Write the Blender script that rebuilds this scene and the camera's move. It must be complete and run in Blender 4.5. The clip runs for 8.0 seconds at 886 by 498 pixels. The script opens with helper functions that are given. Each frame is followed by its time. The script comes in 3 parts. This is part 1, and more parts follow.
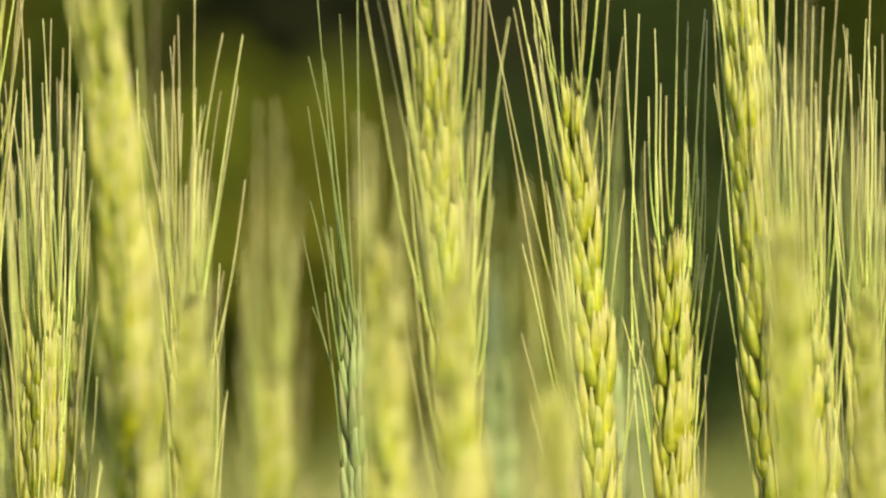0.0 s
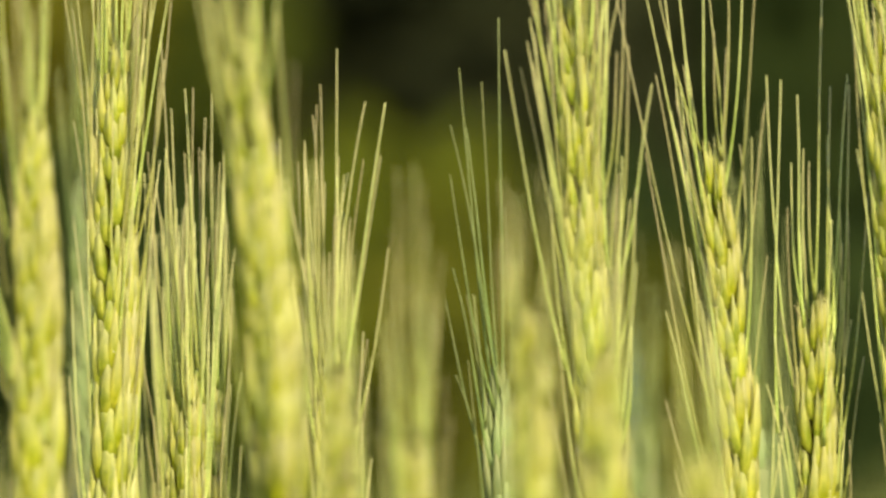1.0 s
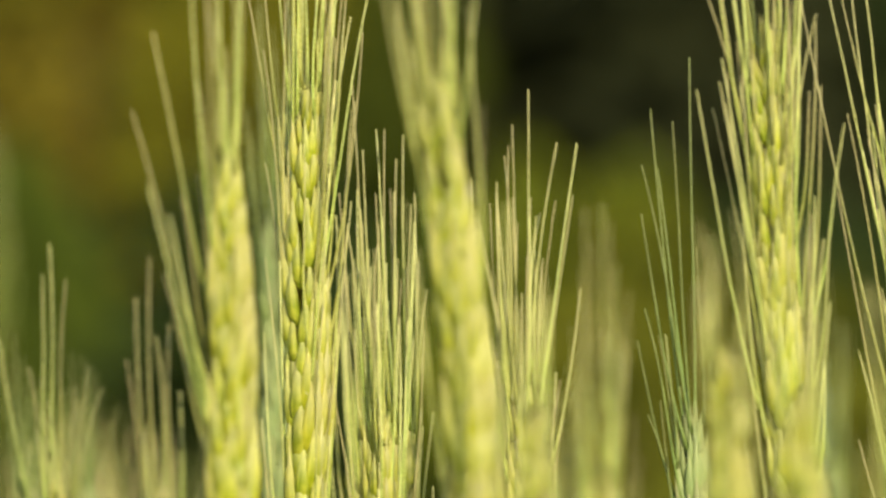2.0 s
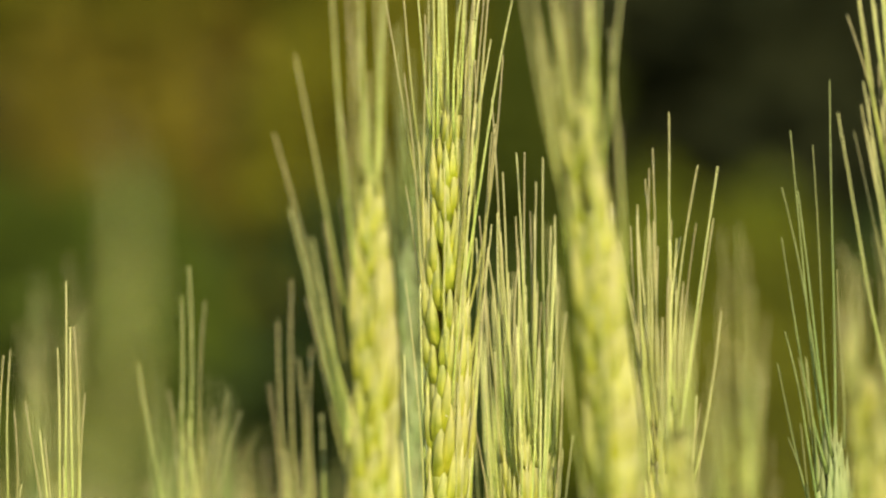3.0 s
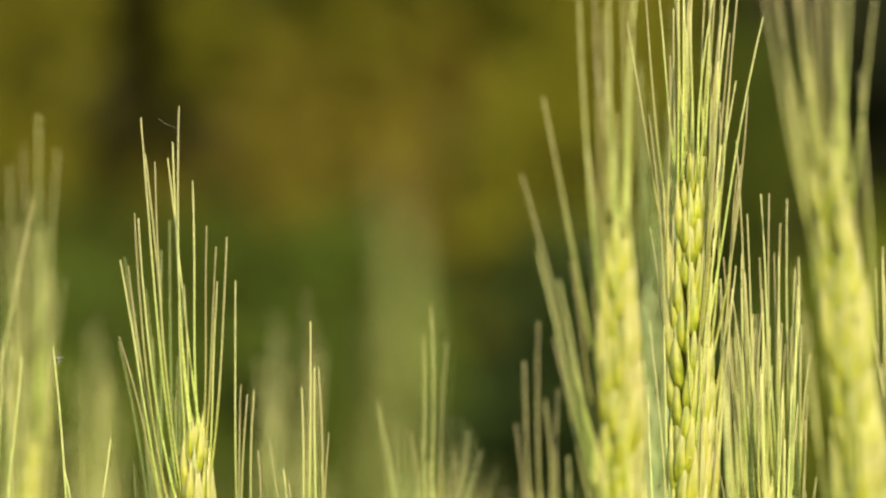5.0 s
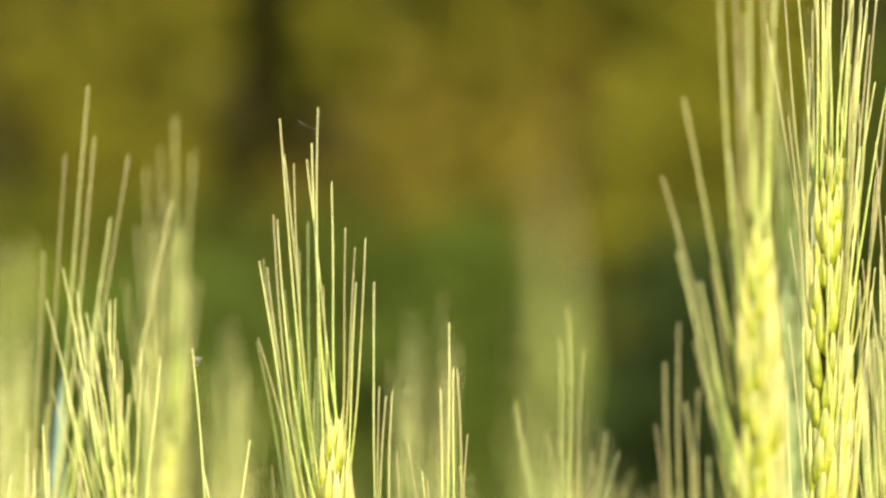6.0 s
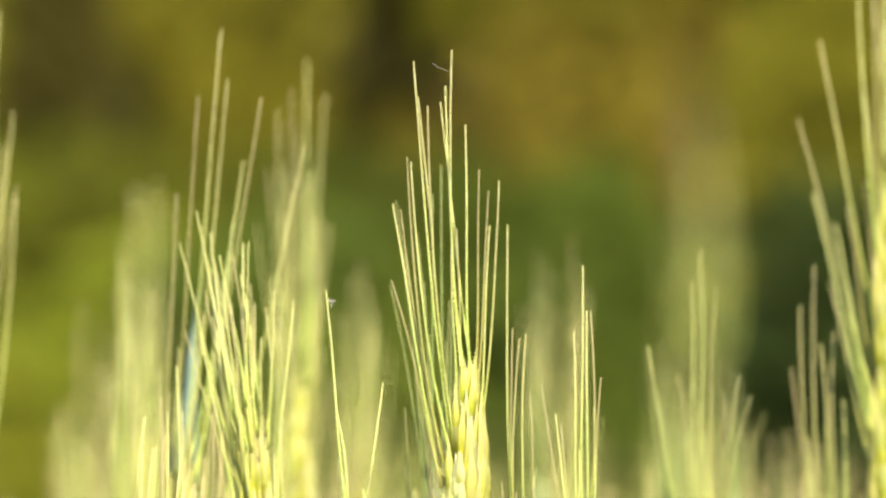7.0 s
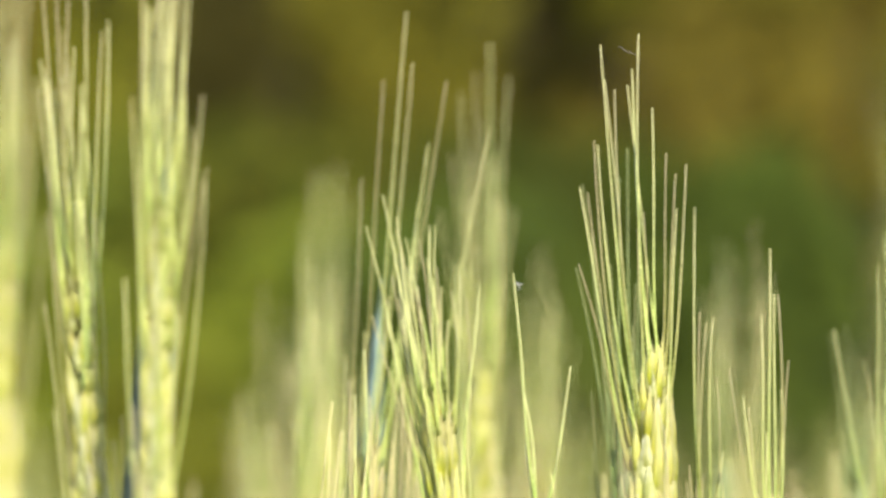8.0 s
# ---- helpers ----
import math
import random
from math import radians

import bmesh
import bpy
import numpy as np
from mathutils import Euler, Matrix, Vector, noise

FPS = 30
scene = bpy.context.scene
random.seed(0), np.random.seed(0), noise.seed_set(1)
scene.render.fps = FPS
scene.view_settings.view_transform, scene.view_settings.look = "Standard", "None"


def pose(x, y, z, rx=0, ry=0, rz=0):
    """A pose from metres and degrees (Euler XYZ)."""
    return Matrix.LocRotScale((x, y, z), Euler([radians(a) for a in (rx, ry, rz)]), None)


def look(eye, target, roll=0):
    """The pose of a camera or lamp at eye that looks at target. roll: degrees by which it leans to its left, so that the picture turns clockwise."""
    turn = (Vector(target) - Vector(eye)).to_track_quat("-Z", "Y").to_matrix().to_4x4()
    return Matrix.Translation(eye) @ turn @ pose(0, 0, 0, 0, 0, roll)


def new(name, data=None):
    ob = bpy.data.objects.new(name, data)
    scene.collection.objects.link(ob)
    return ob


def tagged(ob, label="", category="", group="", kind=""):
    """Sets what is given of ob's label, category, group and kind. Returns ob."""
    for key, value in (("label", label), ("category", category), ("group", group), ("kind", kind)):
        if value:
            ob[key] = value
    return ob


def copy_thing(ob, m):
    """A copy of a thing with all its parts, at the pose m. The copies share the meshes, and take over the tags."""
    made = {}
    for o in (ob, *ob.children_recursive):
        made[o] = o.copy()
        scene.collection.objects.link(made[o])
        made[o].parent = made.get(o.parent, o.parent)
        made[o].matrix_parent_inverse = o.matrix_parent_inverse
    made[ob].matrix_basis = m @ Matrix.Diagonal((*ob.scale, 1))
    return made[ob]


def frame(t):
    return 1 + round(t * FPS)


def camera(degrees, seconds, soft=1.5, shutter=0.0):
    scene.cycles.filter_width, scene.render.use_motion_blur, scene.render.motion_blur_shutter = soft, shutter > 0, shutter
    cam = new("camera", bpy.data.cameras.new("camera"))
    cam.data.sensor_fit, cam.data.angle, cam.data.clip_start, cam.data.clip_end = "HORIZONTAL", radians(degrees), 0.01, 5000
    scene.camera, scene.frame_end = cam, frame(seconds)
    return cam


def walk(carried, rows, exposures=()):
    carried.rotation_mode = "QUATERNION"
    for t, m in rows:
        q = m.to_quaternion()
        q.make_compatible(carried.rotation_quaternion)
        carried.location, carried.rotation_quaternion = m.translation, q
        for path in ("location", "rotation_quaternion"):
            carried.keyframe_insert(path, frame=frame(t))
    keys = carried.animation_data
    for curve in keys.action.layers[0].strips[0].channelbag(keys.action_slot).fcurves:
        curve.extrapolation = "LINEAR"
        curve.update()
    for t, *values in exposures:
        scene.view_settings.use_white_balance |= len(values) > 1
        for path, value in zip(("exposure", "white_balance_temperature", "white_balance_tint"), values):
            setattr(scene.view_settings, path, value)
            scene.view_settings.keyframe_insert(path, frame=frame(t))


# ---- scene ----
cam = camera(7.0, 8.0, soft=2.1, shutter=0.38)
# depth of field of a small-sensor long zoom
cam.data.dof.use_dof = True
cam.data.dof.focus_distance = 1.435
cam.data.dof.aperture_fstop = 18.0

EYE = 0.95      # height of the tripod head
ARM = 0.174     # lens ahead of the pan axis


def pan(yaw, tilt, roll):
    a, b = radians(yaw), radians(tilt)
    return pose(-ARM * math.sin(a) * math.cos(b), ARM * math.cos(a) * math.cos(b), EYE + ARM * math.sin(b),
                90 + tilt, 0, yaw) @ pose(0, 0, 0, 0, 0, roll)


walk(cam, [
    (0.0, pan(-4.6000, 0.3375, 0.276)),
    (0.5, pan(-4.2117, 0.6638, 0.162)),
    (1.0, pan(-3.5903, 0.8105, -0.063)),
    (1.5, pan(-2.8744, 0.9977, -0.239)),
    (2.0, pan(-2.2373, 1.1007, -0.273)),
    (2.2, pan(-1.9761, 1.1642, -0.263)),
    (3.3, pan(-0.9491, 1.3276, -0.206)),
    (3.5, pan(-0.7105, 1.4029, -0.195)),
    (4.0, pan(-0.3149, 1.5728, -0.102)),
    (4.5, pan(0.0309, 1.5799, -0.015)),
    (4.7, pan(0.2129, 1.5309, 0.001)),
    (5.8, pan(1.2240, 1.6799, 0.090)),
    (6.0, pan(1.4546, 1.5670, 0.106)),
    (6.5, pan(1.9137, 1.3126, 0.208)),
    (7.0, pan(2.3970, 1.1595, 0.211)),
    (7.5, pan(2.9793, 1.1050, 0.145)),
    (8.0, pan(3.7173, 1.0379, 0.160)),
], exposures=[(0.0, 0.38, 6500, 9), (3.3, 0.34, 6500, 9), (4.7, 0.36, 6500, 9), (5.8, 0.92, 6300, 11), (6.5, 0.99, 6200, 13), (7.1, 0.98, 6080, 16), (8.0, 0.75, 5500, 22)])

# ---- world and sun: clear evening, low sun behind the camera to its right ----
SUN_FROM = Vector((0.26, -0.84, 0.45)).normalized()
world = bpy.data.worlds.new("evening_sky")
scene.world = world
world.use_nodes = True
wn = world.node_tree
sky = wn.nodes.new("ShaderNodeTexSky")
sky.sky_type, sky.sun_disc = "NISHITA", False
sky.sun_elevation = math.asin(SUN_FROM.z)
sky.sun_rotation = math.atan2(SUN_FROM.x, SUN_FROM.y)
wn.links.new(sky.outputs[0], wn.nodes["Background"].inputs[0])
wn.nodes["Background"].inputs[1].default_value = 0.15
sun = new("sun", bpy.data.lights.new("sun", "SUN"))
sun.data.energy, sun.data.angle, sun.data.color = 5.0, radians(0.5), (1.0, 0.90, 0.62)
sun.matrix_world = look(SUN_FROM * 30, (0, 0, 0))


# ---- materials ----
def plant(name, dark, light, tip=None, span=0.012, rough=0.5, through_light=0.3, streak=(900, 900, 70), coarse=25.0,
          spread=0.12, bump=0.25, spec=0.4, sharp=0.12):
    """Living tissue: fine lengthwise streaks, broad patches, a change of hue from piece to piece, light let through."""
    mat = bpy.data.materials.new(name)
    mat.use_nodes = True
    nt = mat.node_tree
    n, l = nt.nodes, nt.links
    bsdf, out = n["Principled BSDF"], n["Material Output"]
    co = n.new("ShaderNodeTexCoord")
    scale = n.new("ShaderNodeMapping")
    scale.inputs["Scale"].default_value = streak
    l.new(co.outputs["Object"], scale.inputs["Vector"])
    fine = n.new("ShaderNodeTexNoise")
    fine.inputs["Scale"].default_value, fine.inputs["Detail"].default_value = 1.0, 3.0
    l.new(scale.outputs[0], fine.inputs["Vector"])
    geo = n.new("ShaderNodeNewGeometry")
    broad = n.new("ShaderNodeTexNoise")
    broad.inputs["Scale"].default_value, broad.inputs["Detail"].default_value = coarse, 2.0
    l.new(geo.outputs["Position"], broad.inputs["Vector"])
    add = n.new("ShaderNodeMath")
    add.operation = "MULTIPLY_ADD"
    l.new(fine.outputs["Fac"], add.inputs[0])
    add.inputs[1].default_value = 0.55
    half = n.new("ShaderNodeMath")
    half.operation = "MULTIPLY"
    half.inputs[1].default_value = 0.45
    l.new(broad.outputs["Fac"], half.inputs[0])
    l.new(half.outputs[0], add.inputs[2])
    ramp = n.new("ShaderNodeValToRGB")
    ramp.color_ramp.elements[0].position, ramp.color_ramp.elements[1].position = 0.5 - sharp, 0.5 + sharp
    ramp.color_ramp.elements[0].color = (*dark, 1)
    ramp.color_ramp.elements[1].color = (*light, 1)
    l.new(add.outputs[0], ramp.inputs["Fac"])
    colour = ramp.outputs["Color"]
    if tip:
        sep = n.new("ShaderNodeSeparateXYZ")
        l.new(co.outputs["Object"], sep.inputs[0])
        grade = n.new("ShaderNodeMapRange")
        grade.inputs["From Min"].default_value, grade.inputs["From Max"].default_value = span * 0.28, span * 0.85
        l.new(sep.outputs["Z"], grade.inputs["Value"])
        mixer = n.new("ShaderNodeMix")
        mixer.data_type = "RGBA"
        l.new(grade.outputs[0], mixer.inputs["Factor"])
        l.new(colour, mixer.inputs["A"])
        mixer.inputs["B"].default_value = (*tip, 1)
        colour = mixer.outputs["Result"]
    info = n.new("ShaderNodeObjectInfo")
    vary = n.new("ShaderNodeMapRange")
    vary.inputs["To Min"].default_value, vary.inputs["To Max"].default_value = 1 - spread * 1.5, 1 + spread * 1.5
    l.new(info.outputs["Random"], vary.inputs["Value"])
    hue = n.new("ShaderNodeHueSaturation")
    shift = n.new("ShaderNodeMapRange")
    shift.inputs["To Min"].default_value, shift.inputs["To Max"].default_value = 0.5 - spread * 0.12, 0.5 + spread * 0.10
    l.new(info.outputs["Random"], shift.inputs["Value"])
    l.new(shift.outputs[0], hue.inputs["Hue"])
    l.new(vary.outputs[0], hue.inputs["Value"])
    l.new(colour, hue.inputs["Color"])
    l.new(hue.outputs["Color"], bsdf.inputs["Base Color"])
    bsdf.inputs["Roughness"].default_value = rough
    bsdf.inputs["Specular IOR Level"].default_value = spec
    relief = n.new("ShaderNodeBump")
    relief.inputs["Strength"].default_value, relief.inputs["Distance"].default_value = bump, 0.0004
    l.new(fine.outputs["Fac"], relief.inputs["Height"])
    l.new(relief.outputs[0], bsdf.inputs["Normal"])
    glow = n.new("ShaderNodeBsdfTranslucent")
    l.new(hue.outputs["Color"], glow.inputs["Color"])
    both = n.new("ShaderNodeMixShader")
    both.inputs["Fac"].default_value = through_light
    l.new(bsdf.outputs[0], both.inputs[1])
    l.new(glow.outputs[0], both.inputs[2])
    l.new(both.outputs[0], out.inputs["Surface"])
    return mat


CHAFF = dict(streak=(1500, 1500, 110), coarse=420, through_light=0.5, spread=0.05, bump=0.8, sharp=0.08)
GLUME = plant("glume_green", (0.30, 0.36, 0.02), (0.58, 0.59, 0.06), tip=(0.69, 0.67, 0.27), span=0.0105, **CHAFF)
LEMMA = plant("lemma_yellow_green", (0.41, 0.45, 0.01), (0.69, 0.68, 0.05), tip=(0.73, 0.69, 0.27), span=0.0135, **CHAFF)
PALEA = plant("palea_pale", (0.43, 0.46, 0.06), (0.64, 0.64, 0.16), tip=(0.73, 0.70, 0.32), span=0.012, **CHAFF)
# near-white chaff: the highlights of full sun are put into its colour
GLARE = plant("chaff_sun_glare", (0.50, 0.53, 0.14), (0.72, 0.72, 0.32), tip=(0.76, 0.74, 0.45), span=0.012, **CHAFF)
ANTHER = plant("anther_cream", (0.62, 0.55, 0.30), (0.74, 0.68, 0.44), through_light=0.3)
# close-set bright specks along the awn paint the glint of its barbs
AWN = plant("awn_straw_green", (0.31, 0.37, 0.05), (0.63, 0.65, 0.17), tip=(0.68, 0.63, 0.26), span=0.062,
            streak=(300, 300, 1500), through_light=0.25, rough=0.32, spread=0.2, coarse=60, spec=0.55, bump=0.6)
# shaded copies of ear and awn: the shade is put into the bluish colour
SHADE_EAR = plant("ear_shade_green", (0.21, 0.28, 0.09), (0.36, 0.42, 0.15), tip=(0.40, 0.43, 0.18), span=0.014)
SHADE_AWN = plant("awn_shade_green", (0.20, 0.28, 0.07), (0.33, 0.40, 0.11), tip=(0.36, 0.38, 0.13), span=0.062, streak=(300, 300, 1500), bump=0.5)
STEM = plant("stem_green", (0.22, 0.29, 0.07), (0.36, 0.40, 0.11), streak=(900, 900, 20))
# glaucous leaf green, its colour pushed bluer for the sky-lit shade between ears
LEAF = plant("leaf_glaucous_and_shade_blue", (0.17, 0.24, 0.18), (0.29, 0.37, 0.27), streak=(700, 700, 8), through_light=0.35)
FIELD = plant("field_green", (0.145, 0.185, 0.035), (0.30, 0.315, 0.08), streak=(8, 8, 2), coarse=1.5)
SOIL = plant("field_soil", (0.060, 0.055, 0.024), (0.115, 0.115, 0.045), streak=(6, 6, 6), coarse=0.3, through_light=0.0, rough=0.9, bump=0.6)
BARK = plant("bark", (0.014, 0.011, 0.006), (0.034, 0.027, 0.014), streak=(30, 30, 4), through_light=0.0, rough=0.95, spec=0.05)
FOLIAGE = {
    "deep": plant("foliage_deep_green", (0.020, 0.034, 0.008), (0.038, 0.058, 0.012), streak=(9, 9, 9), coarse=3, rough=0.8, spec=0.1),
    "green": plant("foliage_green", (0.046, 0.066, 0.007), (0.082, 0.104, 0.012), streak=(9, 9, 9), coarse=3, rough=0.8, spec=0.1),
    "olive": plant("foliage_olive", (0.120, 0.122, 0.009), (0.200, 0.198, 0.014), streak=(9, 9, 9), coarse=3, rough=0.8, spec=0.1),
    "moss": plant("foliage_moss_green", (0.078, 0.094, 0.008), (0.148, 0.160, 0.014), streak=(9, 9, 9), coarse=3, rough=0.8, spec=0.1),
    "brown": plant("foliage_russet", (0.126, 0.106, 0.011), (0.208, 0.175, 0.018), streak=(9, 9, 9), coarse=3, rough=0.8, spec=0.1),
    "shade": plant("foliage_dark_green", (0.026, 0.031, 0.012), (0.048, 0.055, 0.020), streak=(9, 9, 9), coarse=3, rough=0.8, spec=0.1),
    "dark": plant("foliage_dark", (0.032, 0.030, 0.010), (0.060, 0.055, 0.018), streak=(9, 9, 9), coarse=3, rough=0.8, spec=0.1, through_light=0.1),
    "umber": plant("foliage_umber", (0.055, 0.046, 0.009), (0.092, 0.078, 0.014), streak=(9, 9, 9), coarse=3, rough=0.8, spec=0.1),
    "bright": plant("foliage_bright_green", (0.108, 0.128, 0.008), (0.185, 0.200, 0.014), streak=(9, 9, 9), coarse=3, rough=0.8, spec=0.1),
}


# ---- mesh helpers ----
def mesh(name, verts, faces, mats, index=None, smooth=True):
    me = bpy.data.meshes.new(name)
    me.from_pydata(verts, [], faces)
    for m in mats:
        me.materials.append(m)
    if index:
        me.polygons.foreach_set("material_index", index)
    if smooth:
        me.polygons.foreach_set("use_smooth", [True] * len(me.polygons))
    me.update()
    return me


def rings(loops, first=None, last=None):
    """A skin over loops of equal length; closed by a point at each end where given."""
    verts, faces = [], []
    k = len(loops[0])
    for lp in loops:
        verts += [tuple(v) for v in lp]
    for i in range(len(loops) - 1):
        for j in range(k):
            a, b = i * k + j, i * k + (j + 1) % k
            faces.append((a, b, b + k, a + k))
    if first is not None:
        verts.append(tuple(first))
        faces += [((j + 1) % k, j, len(verts) - 1) for j in range(k)]
    if last is not None:
        verts.append(tuple(last))
        o = (len(loops) - 1) * k
        faces += [(o + j, o + (j + 1) % k, len(verts) - 1) for j in range(k)]
    return verts, faces


def tube(points, radii, sides=6, closed=True):
    loops = []
    for i, p in enumerate(points):
        p = Vector(p)
        t = (Vector(points[min(i + 1, len(points) - 1)]) - Vector(points[max(i - 1, 0)])).normalized()
        u = t.orthogonal().normalized() if abs(t.z) < 0.5 else Vector((1, 0, 0)).cross(t).normalized()
        v = t.cross(u)
        loops.append([p + (u * math.cos(2 * math.pi * j / sides) + v * math.sin(2 * math.pi * j / sides)) * radii[i]
                      for j in range(sides)])
    return rings(loops, points[0] if closed else None, points[-1])


def join(pieces):
    verts, faces, index = [], [], []
    for vs, fs, m in pieces:
        o = len(verts)
        verts += vs
        faces += [tuple(i + o for i in f) for f in fs]
        index += [m] * len(fs)
    return verts, faces, index


def moved(piece, m):
    vs, fs = piece
    return [tuple(m @ Vector(v)) for v in vs], fs


def husk(length, width, thick, belly, beak, seg=10, ring=8):
    """One chaffy scale: a boat-shaped, ribbed and keeled body that bulges outward (+y) and runs out to a point."""
    loops = []
    for i in range(1, ring):
        u = i / ring
        swell = math.sin(math.pi / 2 * min(1, u / 0.3)) ** 0.8 * (math.cos(math.pi / 2 * max(0, (u - 0.3) / 0.7)) ** 1.15 * 0.92 + 0.08)
        w, d = width * 0.5 * swell, thick * 0.5 * swell ** 0.9
        off = belly * math.sin(math.pi * u) + beak * u * u
        lp = []
        for j in range(seg):
            a = 2 * math.pi * j / seg
            x, y = math.cos(a) * w, math.sin(a) * d
            if y > 0:
                y *= 1 + 0.40 * max(0, math.sin(a)) ** 6      # keel
                x *= 1 + 0.06 * (j % 2)                       # ribs
            lp.append((x, y + off, u * length))
        loops.append(lp)
    return rings(loops, (0, 0, 0), (0, beak, length * 1.12))


def spikelet_mesh(k, mats=None):
    """Two glumes outside, two lemmas, a palea and a middle floret; the fan lies along x, outward is +y."""
    rnd = random.Random(100 + k)
    parts = []
    j = lambda a: a * rnd.uniform(0.9, 1.1)
    for s in (-1, 1):
        parts.append((*moved(husk(j(0.0088), j(0.0036), 0.0024, 0.0005, 0.0003, 10, 9),
                             pose(s * 0.0022, 0.0001, -0.0004, 0, s * j(10), s * -42)), 0))
        parts.append((*moved(husk(j(0.0112), j(0.0034), 0.0025, 0.0007, 0.0005, 10, 9),
                             pose(s * 0.0016, 0.0007, 0.0004, j(-2), s * j(7), s * -20)), 1))
        parts.append((*moved(husk(j(0.0096), j(0.0025), 0.0019, 0.0005, 0.0003, 8, 8),
                             pose(s * 0.0008, 0.0010, 0.0018, j(-4), s * j(5), s * -8)), 2))
    parts.append((*moved(husk(j(0.0098), 0.0028, 0.0020, 0.0006, 0.0002), pose(0, 0.0012, 0.0016, -3, j(0.5), 0)), 1))
    v, f, idx = join(parts)
    roots, n = set(), 0
    for vs, fs, m in parts:
        roots.add(n + len(vs) - 2)      # the point at each husk's foot
        n += len(vs)
    keep = min(roots)
    v[keep] = (0, 0.0004, -0.0006)
    f = [tuple(keep if i in roots else i for i in q) for q in f]
    return mesh("spikelet", v, f, mats or [GLUME, LEMMA, PALEA], idx)


def awn_piece(bend, wave, sides=4, steps=12, r=0.00025, long=0.06):
    pts, rad = [], []
    for i in range(steps + 1):
        u = i / steps
        pts.append((bend * 4 * u * (1 - u) + wave * math.sin(u * 6.28) * 0.6, wave * 0.5 * math.sin(u * 3.14), u * long))
        rad.append(r * (1.06 - 0.66 * u) * (1 + 0.8 * math.exp(-16 * u)))
    return tube(pts, rad, sides)


SPIKELETS = [spikelet_mesh(k) for k in range(5)]
GLARE_SPIKELETS = [spikelet_mesh(k, mats=[GLARE, LEMMA, PALEA]) for k in range(5)]
SHADE_SPIKELETS = [spikelet_mesh(k, mats=[SHADE_EAR, SHADE_EAR, SHADE_EAR]) for k in range(2)]
AWN_BENDS = [(0.0003, 0.0003), (0.0008, 0.0003), (-0.0005, 0.0004), (0.0014, 0.0002), (0.0005, 0.0005), (0.0010, 0.0003)]


def awn_mesh(bend, wave, mat):
    v, f = awn_piece(bend, wave)
    return mesh("awn", v, f, [mat])


def anther_mesh(k):
    pts = [(0, 0, 0), (0.0004 * k, 0.0003, 0.0009), (0.0002, 0.0009, 0.0019), (-0.0006 * k, 0.0011, 0.0027)]
    v, f = tube(pts, [0.00022, 0.00040, 0.00042, 0.00025], 5)
    return mesh("anther", v, f, [ANTHER])


ANTHERS = [anther_mesh(k) for k in (-1, 1)]
AWNS = [awn_mesh(b, w, AWN) for b, w in AWN_BENDS]
SHADE_AWNS = [awn_mesh(b, w, SHADE_AWN) for b, w in AWN_BENDS[:3]]


def part(name, me, parent, m=None, label=""):
    ob = new(name, me)
    ob.parent = parent
    if m is not None:
        ob.matrix_local = m
    return tagged(ob, label)


def basis(origin, x, y, z):
    return Matrix(((x.x, y.x, z.x, origin.x), (x.y, y.y, z.y, origin.y), (x.z, y.z, z.z, origin.z), (0, 0, 0, 1)))


def blade_piece(length, width, droop, twist, seed=0):
    """A long leaf blade with a folded midrib and thickness, rising from the origin and arching over along +x."""
    rnd = random.Random(seed)
    loops, n = [], 12
    for i in range(n + 1):
        u = i / n
        a = droop * u ** 1.5
        p = Vector((length * u * math.sin(a), 0, length * u * math.cos(a)))
        w = width * 0.5 * (min(1, u * 5 + 0.35)) * (1 - u ** 2.2) + 0.0003
        q = twist * u
        side = Vector((math.sin(q) * 0.4, math.cos(q), 0))
        nor = Vector((math.cos(a), 0, -math.sin(a)))
        rip = 0.0012 * math.sin(u * 17 + rnd.random())
        loops.append([p - side * w + nor * rip, p - nor * 0.0008, p + side * w - nor * rip, p + nor * 0.0004])
    return rings(loops, loops[0][1], loops[-1][1])


# ---- one wheat stalk ----
def axis_curve(base, tip, bow):
    mid = (base + tip) * 0.5 + Vector((bow, 0, 0))
    ctl = mid * 2 - (base + tip) * 0.5
    at = lambda s: base * (1 - s) ** 2 + ctl * 2 * s * (1 - s) + tip * s * s
    way = lambda s: ((ctl - base) * (1 - s) + (tip - ctl) * s).normalized()
    return at, way


